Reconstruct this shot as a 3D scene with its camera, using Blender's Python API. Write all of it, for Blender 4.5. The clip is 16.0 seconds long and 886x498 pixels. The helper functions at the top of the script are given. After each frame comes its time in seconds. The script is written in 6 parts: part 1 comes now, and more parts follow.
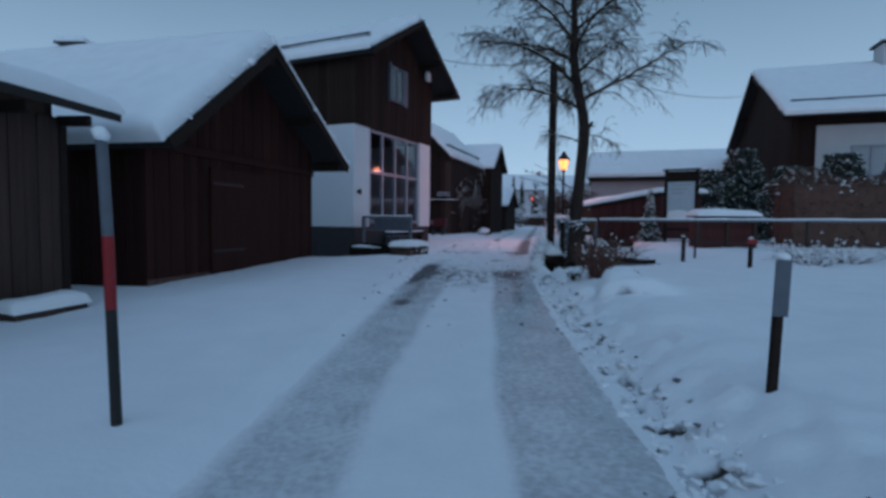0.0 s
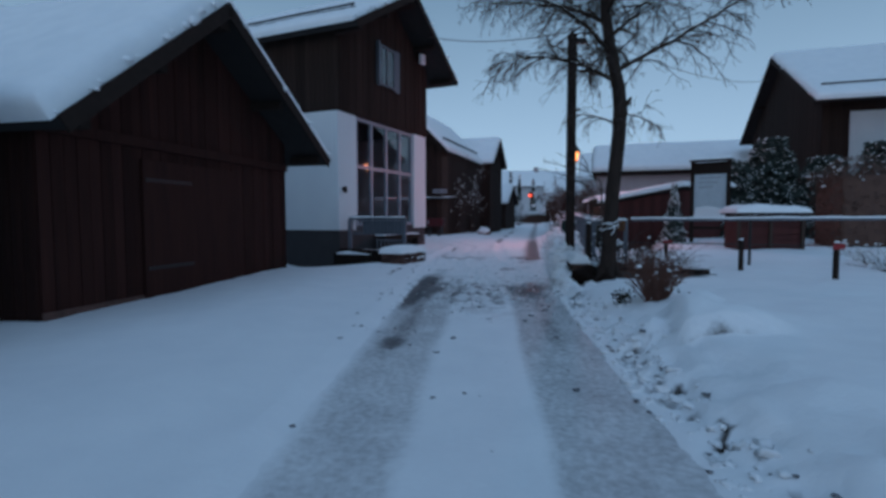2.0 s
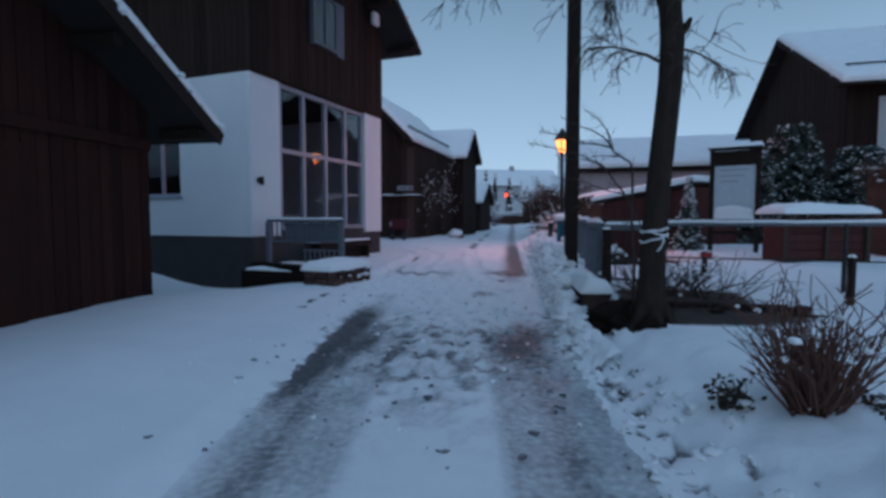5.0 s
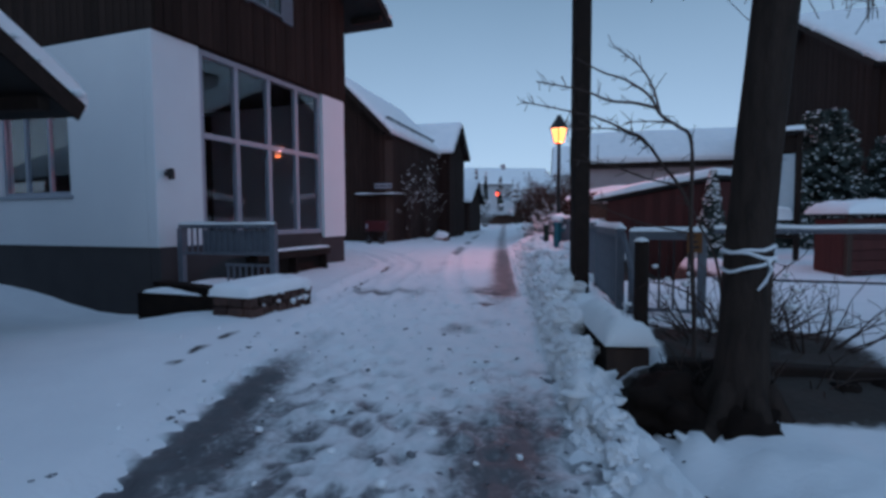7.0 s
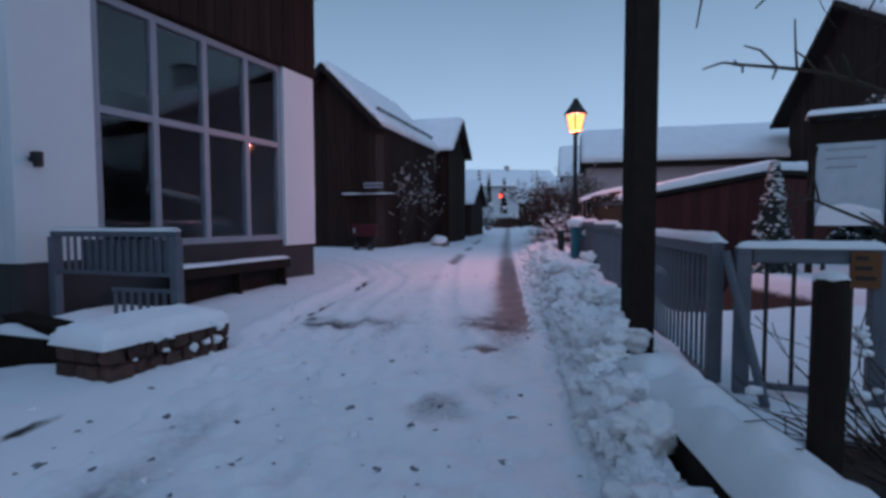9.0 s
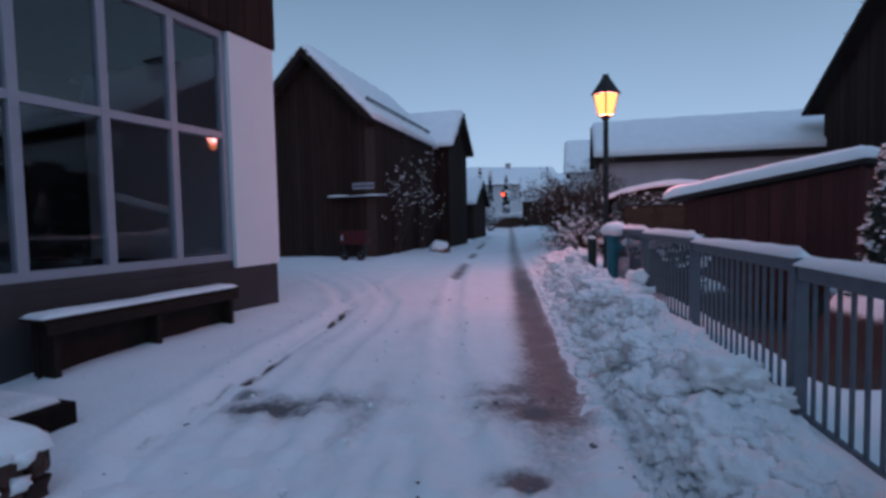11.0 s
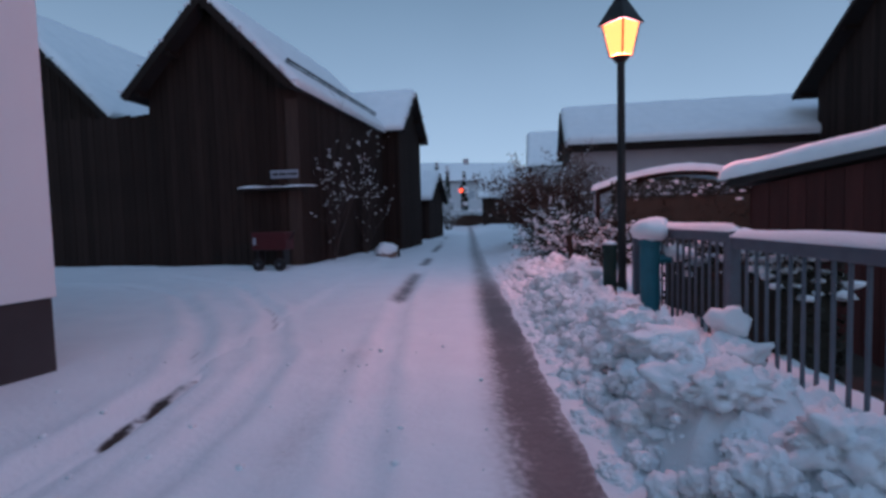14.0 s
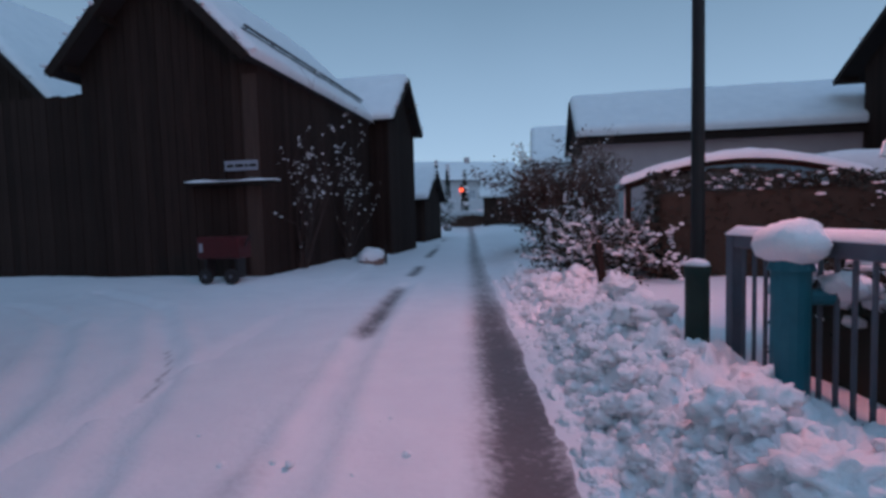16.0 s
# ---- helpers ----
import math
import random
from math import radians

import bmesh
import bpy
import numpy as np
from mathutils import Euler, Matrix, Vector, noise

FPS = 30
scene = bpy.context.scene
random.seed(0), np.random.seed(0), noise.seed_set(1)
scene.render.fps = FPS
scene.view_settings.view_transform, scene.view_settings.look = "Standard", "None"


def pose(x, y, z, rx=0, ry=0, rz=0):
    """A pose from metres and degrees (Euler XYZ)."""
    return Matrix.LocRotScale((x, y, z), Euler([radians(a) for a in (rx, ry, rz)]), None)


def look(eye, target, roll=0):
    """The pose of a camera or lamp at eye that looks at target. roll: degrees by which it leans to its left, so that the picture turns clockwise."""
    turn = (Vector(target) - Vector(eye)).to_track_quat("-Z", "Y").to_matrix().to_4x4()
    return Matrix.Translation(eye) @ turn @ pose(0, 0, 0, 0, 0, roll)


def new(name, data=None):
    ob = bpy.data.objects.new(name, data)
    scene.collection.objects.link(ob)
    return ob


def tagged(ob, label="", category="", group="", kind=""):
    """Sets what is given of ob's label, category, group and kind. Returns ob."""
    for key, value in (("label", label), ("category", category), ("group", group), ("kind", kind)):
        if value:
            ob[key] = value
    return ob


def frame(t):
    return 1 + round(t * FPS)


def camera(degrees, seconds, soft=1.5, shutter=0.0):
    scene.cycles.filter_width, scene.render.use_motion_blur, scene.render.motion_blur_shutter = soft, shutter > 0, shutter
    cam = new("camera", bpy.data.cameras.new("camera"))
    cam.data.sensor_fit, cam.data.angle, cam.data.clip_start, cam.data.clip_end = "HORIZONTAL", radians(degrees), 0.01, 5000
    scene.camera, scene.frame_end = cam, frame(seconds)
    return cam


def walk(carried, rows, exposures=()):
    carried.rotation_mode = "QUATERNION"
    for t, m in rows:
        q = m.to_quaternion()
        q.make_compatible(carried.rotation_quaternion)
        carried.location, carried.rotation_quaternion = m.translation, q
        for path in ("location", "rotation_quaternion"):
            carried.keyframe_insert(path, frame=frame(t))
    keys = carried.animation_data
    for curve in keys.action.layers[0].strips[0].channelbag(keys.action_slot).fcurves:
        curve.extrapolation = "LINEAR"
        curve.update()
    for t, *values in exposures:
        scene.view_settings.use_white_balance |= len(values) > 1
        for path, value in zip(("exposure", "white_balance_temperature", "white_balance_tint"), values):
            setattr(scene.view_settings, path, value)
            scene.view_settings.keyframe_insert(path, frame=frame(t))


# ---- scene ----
cam = camera(80.8, 16.0, 3.2)
PATH = [
    (0, (-0.024, -0.088, 1.458), (-0.018, 1.909, 1.35), 0.6),
    (0.5, (-0.078, 0.503, 1.451), (-0.064, 2.5, 1.344), 0.2),
    (1, (-0.158, 1.108, 1.48), (-0.147, 3.105, 1.372), 0.2),
    (1.5, (-0.23, 1.699, 1.526), (-0.213, 3.696, 1.415), 0.1),
    (2, (-0.146, 2.338, 1.564), (-0.121, 4.334, 1.447), -0.1),
    (2.5, (-0.145, 2.99, 1.589), (-0.11, 4.986, 1.473), -0.1),
    (3, (-0.025, 3.654, 1.594), (0.031, 5.649, 1.475), -0.2),
    (3.5, (0.014, 4.33, 1.619), (0.084, 6.325, 1.497), -0.2),
    (4, (0.087, 4.974, 1.637), (0.168, 6.969, 1.517), -0.2),
    (4.2, (0.139, 5.254, 1.597), (0.235, 7.248, 1.483), 0.1),
    (6.5, (0.866, 8.231, 1.649), (1.012, 10.222, 1.528), -0.4),
    (7, (0.977, 8.893, 1.674), (1.126, 10.884, 1.556), -0.3),
    (7.5, (1.099, 9.518, 1.715), (1.239, 11.51, 1.601), -0.2),
    (8, (1.231, 10.209, 1.722), (1.373, 12.201, 1.607), -0.1),
    (8.5, (1.287, 10.831, 1.724), (1.422, 12.823, 1.613), -0.2),
    (9, (1.421, 11.45, 1.693), (1.557, 13.443, 1.586), -0.2),
    (9.2, (1.539, 11.737, 1.715), (1.646, 13.732, 1.616), 0.0),
    (11.3, (1.616, 14.325, 1.878), (1.768, 16.316, 1.764), -1.7),
    (11.5, (1.675, 14.567, 1.836), (1.864, 16.554, 1.72), -1.5),
    (12, (1.735, 15.213, 1.884), (1.983, 17.194, 1.763), -1.6),
    (12.5, (1.795, 15.827, 1.891), (2.047, 17.807, 1.77), -1.8),
    (13, (1.964, 16.441, 1.829), (2.258, 18.416, 1.709), -1.8),
    (13.5, (2.044, 17.114, 1.838), (2.338, 19.089, 1.719), -1.5),
    (14, (2.198, 17.752, 1.842), (2.491, 19.727, 1.721), -1.5),
    (14.5, (2.364, 18.398, 1.857), (2.674, 20.37, 1.729), -1.6),
    (15, (2.524, 18.961, 1.861), (2.839, 20.932, 1.737), -1.8),
    (15.5, (2.703, 19.575, 1.837), (3.025, 21.545, 1.713), -1.7),
    (16, (2.806, 20.245, 1.845), (3.093, 22.221, 1.726), -1.5),
]
walk(cam, [(t, look(eye, target, roll)) for t, eye, target, roll in PATH], [(0.0, -0.04, 6500, 8), (4.0, 0.0, 6500, 8), (8.0, 0.12, 6500, 13), (13.0, -0.02, 6500, 15), (16.0, -0.02, 6500, 10)])

# ---- light: an overcast winter dusk ----
world = bpy.data.worlds.new("dusk")
scene.world = world
world.use_nodes = True
wn, wl = world.node_tree.nodes, world.node_tree.links
wn.clear()
w_out = wn.new("ShaderNodeOutputWorld")
w_bg = wn.new("ShaderNodeBackground")
w_co = wn.new("ShaderNodeTexCoord")
w_sep = wn.new("ShaderNodeSeparateXYZ")
w_ramp = wn.new("ShaderNodeValToRGB")
w_ramp.color_ramp.elements[0].position, w_ramp.color_ramp.elements[0].color = 0.0, (0.375, 0.555, 0.790, 1)
w_ramp.color_ramp.elements[1].position, w_ramp.color_ramp.elements[1].color = 1.0, (0.068, 0.126, 0.194, 1)
e = w_ramp.color_ramp.elements.new(0.40)
e.color = (0.142, 0.242, 0.362, 1)
w_sky = wn.new("ShaderNodeTexSky")
w_sky.sky_type, w_sky.sun_disc, w_sky.sun_elevation, w_sky.sun_rotation = "NISHITA", False, radians(20), radians(200)
w_cloud = wn.new("ShaderNodeTexNoise")
w_cloud.inputs["Scale"].default_value, w_cloud.inputs["Detail"].default_value = 1.6, 4
w_cmap = wn.new("ShaderNodeMapRange")
w_cmap.inputs["To Min"].default_value, w_cmap.inputs["To Max"].default_value = 0.88, 1.12
w_mul = wn.new("ShaderNodeVectorMath")
w_mul.operation = "SCALE"
w_skyf = wn.new("ShaderNodeVectorMath")
w_skyf.operation = "SCALE"
w_skyf.inputs["Scale"].default_value = 0.012
w_add = wn.new("ShaderNodeVectorMath")
wl.new(w_co.outputs["Generated"], w_sep.inputs[0])
wl.new(w_co.outputs["Generated"], w_cloud.inputs["Vector"])
wl.new(w_cloud.outputs["Fac"], w_cmap.inputs["Value"])
wl.new(w_sep.outputs["Z"], w_ramp.inputs["Fac"])
wl.new(w_ramp.outputs["Color"], w_mul.inputs[0])
wl.new(w_cmap.outputs[0], w_mul.inputs["Scale"])
wl.new(w_sky.outputs["Color"], w_skyf.inputs[0])
wl.new(w_mul.outputs[0], w_add.inputs[0])
wl.new(w_skyf.outputs[0], w_add.inputs[1])
wl.new(w_add.outputs[0], w_bg.inputs["Color"])
wl.new(w_bg.outputs[0], w_out.inputs[0])

sun = new("sky_glow", bpy.data.lights.new("sky_glow", "SUN"))
sun.data.energy, sun.data.angle, sun.data.color = 0.70, radians(60), (0.38, 0.60, 1.0)
sun.matrix_world = look((0, -20, 40), (0, 0, 0))


# ---- materials ----
def mat(name, a, b=None, scale=3.0, rough=0.8, bump=0.3, fine=40.0, stretch=(1, 1, 1), metal=0.0, spec=0.3, dist=0.02, island=0.0):
    """A two-scale noise material: colours a to b, fine grain in the relief."""
    m = bpy.data.materials.new(name)
    m.use_nodes = True
    n, l = m.node_tree.nodes, m.node_tree.links
    p = n["Principled BSDF"]
    b = b or tuple(0.7 * c for c in a)
    co = n.new("ShaderNodeTexCoord")
    mp = n.new("ShaderNodeMapping")
    mp.inputs["Scale"].default_value = stretch
    t1, t2 = n.new("ShaderNodeTexNoise"), n.new("ShaderNodeTexNoise")
    t1.inputs["Scale"].default_value, t1.inputs["Detail"].default_value = scale, 5
    t2.inputs["Scale"].default_value, t2.inputs["Detail"].default_value = fine, 4
    l.new(co.outputs["Object"], mp.inputs[0])
    l.new(mp.outputs[0], t1.inputs["Vector"])
    l.new(mp.outputs[0], t2.inputs["Vector"])
    mixf = n.new("ShaderNodeMath")
    mixf.operation = "MULTIPLY_ADD"
    l.new(t2.outputs["Fac"], mixf.inputs[0])
    mixf.inputs[1].default_value = 0.45
    ad = n.new("ShaderNodeMath")
    ad.operation = "MULTIPLY_ADD"
    l.new(t1.outputs["Fac"], ad.inputs[0])
    ad.inputs[1].default_value, ad.inputs[2].default_value = 1.5, -0.47
    l.new(ad.outputs[0], mixf.inputs[2])
    mx = n.new("ShaderNodeMix")
    mx.data_type = "RGBA"
    mx.inputs[6].default_value, mx.inputs[7].default_value = (*a, 1), (*b, 1)
    l.new(mixf.outputs[0], mx.inputs[0])
    colour = mx.outputs[2]
    if island:
        oi = n.new("ShaderNodeObjectInfo")
        mr = n.new("ShaderNodeMapRange")
        mr.inputs["To Min"].default_value, mr.inputs["To Max"].default_value = 1 - island, 1 + island
        l.new(oi.outputs["Random"], mr.inputs["Value"])
        sc = n.new("ShaderNodeVectorMath")
        sc.operation = "SCALE"
        l.new(colour, sc.inputs[0])
        l.new(mr.outputs[0], sc.inputs["Scale"])
        colour = sc.outputs[0]
    l.new(colour, p.inputs["Base Color"])
    p.inputs["Roughness"].default_value, p.inputs["Metallic"].default_value = rough, metal
    p.inputs["Specular IOR Level"].default_value = spec
    if bump:
        bp = n.new("ShaderNodeBump")
        bp.inputs["Strength"].default_value, bp.inputs["Distance"].default_value = bump, dist
        l.new(mixf.outputs[0], bp.inputs["Height"])
        l.new(bp.outputs[0], p.inputs["Normal"])
    return m


def stuff(ob):
    ob["kind"] = "stuff"
    return ob


def glowing(name, colour, strength):
    m = bpy.data.materials.new(name)
    m.use_nodes = True
    p = m.node_tree.nodes["Principled BSDF"]
    p.inputs["Base Color"].default_value = (*colour, 1)
    p.inputs["Emission Color"].default_value = (*colour, 1)
    p.inputs["Emission Strength"].default_value = strength
    return m


def snowy(name, under, under_b, rough_under=0.85, amount=1.0, low=0.35, mottle=0.5):
    """Snow that thins out to what lies under it, by the mesh's own 'bare' values (on the ground also painted shade) and
    a noise.
    """
    m = bpy.data.materials.new(name)
    m.use_nodes = True
    n, l = m.node_tree.nodes, m.node_tree.links
    p = n["Principled BSDF"]
    at = n.new("ShaderNodeAttribute")
    at.attribute_name = "bare"
    co = n.new("ShaderNodeTexCoord")
    t1, t2, t3 = (n.new("ShaderNodeTexNoise") for _ in range(3))
    for t, s, d in ((t1, 2.2, 6), (t2, 18.0, 6), (t3, 90.0, 3)):
        t.inputs["Scale"].default_value, t.inputs["Detail"].default_value = s, d
        l.new(co.outputs["Object"], t.inputs["Vector"])
    s1 = n.new("ShaderNodeMath")
    s1.operation = "MULTIPLY_ADD"
    l.new(t1.outputs["Fac"], s1.inputs[0])
    s1.inputs[1].default_value = 0.5
    s2 = n.new("ShaderNodeMath")
    s2.operation = "MULTIPLY_ADD"
    l.new(t2.outputs["Fac"], s2.inputs[0])
    s2.inputs[1].default_value = mottle
    s2.inputs[2].default_value = -0.25 - 0.5 * mottle
    l.new(s2.outputs[0], s1.inputs[2])
    grow = n.new("ShaderNodeMath")
    grow.operation = "MULTIPLY_ADD"
    l.new(at.outputs["Fac"], grow.inputs[0])
    grow.inputs[1].default_value, grow.inputs[2].default_value = 1.3, 0.04
    wild = n.new("ShaderNodeMath")
    wild.operation = "MULTIPLY"
    l.new(s1.outputs[0], wild.inputs[0])
    l.new(grow.outputs[0], wild.inputs[1])
    add = n.new("ShaderNodeMath")
    l.new(at.outputs["Fac"], add.inputs[0])
    l.new(wild.outputs[0], add.inputs[1])
    f = n.new("ShaderNodeMapRange")
    f.interpolation_type = "SMOOTHSTEP"
    f.inputs["From Min"].default_value, f.inputs["From Max"].default_value = low, 0.95
    f.inputs["To Max"].default_value = amount
    l.new(add.outputs[0], f.inputs["Value"])
    u = n.new("ShaderNodeMix")
    u.data_type = "RGBA"
    u.inputs[6].default_value, u.inputs[7].default_value = (*under, 1), (*under_b, 1)
    l.new(t2.outputs["Fac"], u.inputs[0])
    sn = n.new("ShaderNodeMix")
    sn.data_type = "RGBA"
    sn.inputs[6].default_value, sn.inputs[7].default_value = (0.86, 0.87, 0.88, 1), (0.74, 0.76, 0.79, 1)
    l.new(t1.outputs["Fac"], sn.inputs[0])
    mx = n.new("ShaderNodeMix")
    mx.data_type = "RGBA"
    l.new(f.outputs[0], mx.inputs[0])
    l.new(sn.outputs[2], mx.inputs[6])
    l.new(u.outputs[2], mx.inputs[7])
    l.new(mx.outputs[2], p.inputs["Base Color"])
    r = n.new("ShaderNodeMapRange")
    r.inputs["To Min"].default_value, r.inputs["To Max"].default_value = 0.75, rough_under
    l.new(f.outputs[0], r.inputs["Value"])
    l.new(r.outputs[0], p.inputs["Roughness"])
    bp = n.new("ShaderNodeBump")
    bp.inputs["Strength"].default_value, bp.inputs["Distance"].default_value = 0.5, 0.02
    hb = n.new("ShaderNodeMath")
    hb.operation = "MULTIPLY_ADD"
    l.new(t3.outputs["Fac"], hb.inputs[0])
    hb.inputs[1].default_value = 0.25
    l.new(t2.outputs["Fac"], hb.inputs[2])
    l.new(hb.outputs[0], bp.inputs["Height"])
    l.new(bp.outputs[0], p.inputs["Normal"])
    return m


SNOW = mat("snow", (0.88, 0.89, 0.90), (0.78, 0.80, 0.82), 2.5, 0.75, 0.6, 45, dist=0.03)
GROUND = snowy("snowy_ground", (0.020, 0.014, 0.011), (0.042, 0.030, 0.024))
ROAD = snowy("snowy_road", (0.034, 0.030, 0.033), (0.095, 0.092, 0.10), 0.62, 0.95, 0.02, 0.95)
DARKRED = mat("dark_red_paint", (0.075, 0.008, 0.010), (0.045, 0.006, 0.008), 5, 0.5, 0.1)
LOG = mat("split_log", (0.07, 0.045, 0.035), (0.035, 0.024, 0.02), 4, 0.9, 0.5, island=0.3)
BARN = mat("barn_boards", (0.046, 0.017, 0.013), (0.024, 0.010, 0.009), 2.0, 0.9, 0.5, 30, (6, 6, 0.5), island=0.25, spec=0.12)
BARN2 = mat("grey_brown_boards", (0.039, 0.023, 0.018), (0.021, 0.013, 0.011), 2.0, 0.9, 0.5, 30, (6, 6, 0.5), island=0.25, spec=0.12)
HUTW = mat("weathered_boards", (0.085, 0.052, 0.040), (0.045, 0.028, 0.023), 2.0, 0.9, 0.5, 30, (6, 6, 0.5), island=0.2)
RED = mat("red_brown_boards", (0.085, 0.024, 0.021), (0.048, 0.015, 0.014), 2.0, 0.85, 0.4, 30, (6, 6, 0.5), island=0.2)
BEAM = mat("dark_timber", (0.034, 0.023, 0.019), (0.020, 0.014, 0.012), 3.0, 0.9, 0.5, 40, (3, 3, 3), spec=0.12)
ROOF = mat("dark_roof", (0.028, 0.024, 0.023), (0.018, 0.016, 0.016), 4.0, 0.8, 0.3)
PLASTER = mat("white_plaster", (0.70, 0.71, 0.72), (0.64, 0.65, 0.67), 1.2, 0.85, 0.12, 60, dist=0.006)
PLINTH = mat("grey_plinth", (0.056, 0.050, 0.052), (0.038, 0.034, 0.036), 2.0, 0.85, 0.25, 50, dist=0.008)
PINK = mat("pale_pink_plaster", (0.42, 0.36, 0.36), (0.34, 0.29, 0.30), 1.2, 0.88, 0.15, 60, dist=0.006)
PALE = mat("pale_plaster", (0.55, 0.55, 0.56), (0.45, 0.45, 0.47), 1.2, 0.88, 0.15, 60, dist=0.006)
FRAME = mat("grey_window_frame", (0.30, 0.32, 0.36), (0.24, 0.26, 0.30), 6, 0.45, 0.05, 60, dist=0.002)
STEEL = mat("galvanised_steel", (0.13, 0.145, 0.17), (0.085, 0.095, 0.115), 8, 0.5, 0.1, 60, metal=0.0, dist=0.002)
IRON = mat("black_iron", (0.035, 0.03, 0.03), (0.02, 0.018, 0.018), 8, 0.5, 0.15, 60, metal=0.3, dist=0.002)
BARK = mat("bark", (0.052, 0.037, 0.031), (0.022, 0.017, 0.015), 6, 0.95, 0.8, 30, (3, 3, 0.7), dist=0.03, spec=0.08)
TWIG = mat("twig", (0.075, 0.05, 0.042), (0.045, 0.032, 0.028), 6, 0.85, 0.2)
REDTWIG = mat("red_brown_twig", (0.17, 0.075, 0.055), (0.10, 0.05, 0.04), 6, 0.85, 0.2)
FROSTED = mat("frosted_needles", (0.060, 0.075, 0.066), (0.030, 0.042, 0.038), 4, 0.8, 0.2)
NEEDLE = mat("needles", (0.028, 0.042, 0.030), (0.018, 0.028, 0.022), 4, 0.8, 0.2)
HEDGE = mat("hedge_leaf", (0.045, 0.035, 0.025), (0.028, 0.026, 0.018), 4, 0.85, 0.2)
DRYLEAF = mat("dry_leaf", (0.14, 0.075, 0.055), (0.08, 0.045, 0.038), 4, 0.85, 0.2)
SOIL = mat("dark_earth", (0.022, 0.014, 0.011), (0.011, 0.008, 0.007), 5, 0.95, 0.9, 22, spec=0.08)
STONE = mat("rubble_stone", (0.22, 0.14, 0.115), (0.11, 0.075, 0.065), 5, 0.9, 0.8, 25, island=0.35)
RUBBLE = mat("planter_rubble", (0.115, 0.060, 0.050), (0.050, 0.030, 0.026), 7, 0.9, 0.9, 25, island=0.4)
MOSS = mat("green_paint_worn", (0.022, 0.045, 0.036), (0.014, 0.026, 0.022), 6, 0.75, 0.4)
TEAL = mat("teal_paint", (0.02, 0.16, 0.20), (0.015, 0.11, 0.14), 5, 0.5, 0.1)
# red paint of the stake plates; also colours the lens glare on the pole
RED_PAINT_GLARE = mat("red_paint", (0.30, 0.02, 0.025), (0.20, 0.014, 0.018), 5, 0.5, 0.1)
WHITE = mat("white_sheet", (0.72, 0.74, 0.76), (0.64, 0.66, 0.69), 3, 0.6, 0.1, dist=0.004)
# yellow taken down to dark orange: the plate's shade is in the colour
YELLOW_SHADED = mat("shaded_yellow_plate", (0.17, 0.065, 0.016), (0.11, 0.042, 0.012), 5, 0.5, 0.1)
# near-black colour stands in for the darkness of an unlit room
UNLIT_ROOM = mat("unlit_room_black", (0.025, 0.022, 0.022), (0.015, 0.013, 0.013), 2, 0.9, 0.0)
GLOW = glowing("lamp_glass_lit", (1.0, 0.36, 0.10), 2.4)
FARGLOW = glowing("far_lamp_glass_lit", (1.0, 0.10, 0.04), 2.6)

GLASS = bpy.data.materials.new("window_glass")
GLASS.use_nodes = True
gp = GLASS.node_tree.nodes["Principled BSDF"]
gp.inputs["Base Color"].default_value = (0.75, 0.8, 0.85, 1)
gp.inputs["Transmission Weight"].default_value, gp.inputs["Roughness"].default_value, gp.inputs["IOR"].default_value = 1.0, 0.02, 1.5


# ---- mesh helpers ----
def part(name, bm, material, parent=None, label="", smooth=False):
    me = bpy.data.meshes.new(name)
    bmesh.ops.recalc_face_normals(bm, faces=bm.faces)
    bm.to_mesh(me)
    bm.free()
    me.materials.append(material)
    if smooth:
        me.shade_smooth()
    ob = new(name, me)
    ob.parent = parent
    if label:
        ob["label"] = label
    return ob


def raw(name, verts, faces, material, parent=None, label="", smooth=True):
    me = bpy.data.meshes.new(name)
    me.from_pydata([tuple(v) for v in verts], [], faces)
    me.materials.append(material)
    if smooth:
        me.shade_smooth()
    ob = new(name, me)
    ob.parent = parent
    if label:
        ob["label"] = label
    return ob


def thing(name, m, label, category, group="", kind=""):
    ob = new(name)
    ob.empty_display_size = 0.2
    ob.matrix_world = m
    return tagged(ob, label, category, group, kind)


def box(bm, x0, x1, y0, y1, z0, z1, bevel=0.0, m=None):
    r = bmesh.ops.create_cube(bm, size=1.0)
    vs = r["verts"]
    for v in vs:
        v.co = Vector(((x0 + x1) / 2 + v.co.x * (x1 - x0), (y0 + y1) / 2 + v.co.y * (y1 - y0), (z0 + z1) / 2 + v.co.z * (z1 - z0)))
        if m is not None:
            v.co = m @ v.co
    if bevel:
        es = {e for v in vs for e in v.link_edges}
        bmesh.ops.bevel(bm, geom=list(es), offset=bevel, segments=2, affect="EDGES", profile=0.5)
    return bm


def boxed(*a, **k):
    return box(bmesh.new(), *a, **k)


def cyl(bm, p, q, r0, r1, n=10):
    p, q = Vector(p), Vector(q)
    d = q - p
    m = Matrix.Translation((p + q) / 2) @ d.to_track_quat("Z", "Y").to_matrix().to_4x4()
    bmesh.ops.create_cone(bm, cap_ends=True, segments=n, radius1=r0, radius2=r1, depth=d.length, matrix=m)
    return bm


def prism(pts, y0, y1):
    """A flat outline (x, z) pushed from y0 to y1."""
    bm = bmesh.new()
    a = [bm.verts.new((x, y0, z)) for x, z in pts]
    b = [bm.verts.new((x, y1, z)) for x, z in pts]
    bm.faces.new(a), bm.faces.new(b[::-1])
    for i in range(len(pts)):
        j = (i + 1) % len(pts)
        bm.faces.new((a[i], b[i], b[j], a[j]))
    return bm


def nz(x, y, z=0.0, s=1.0):
    return noise.noise(Vector((x * s, y * s, z * s)))


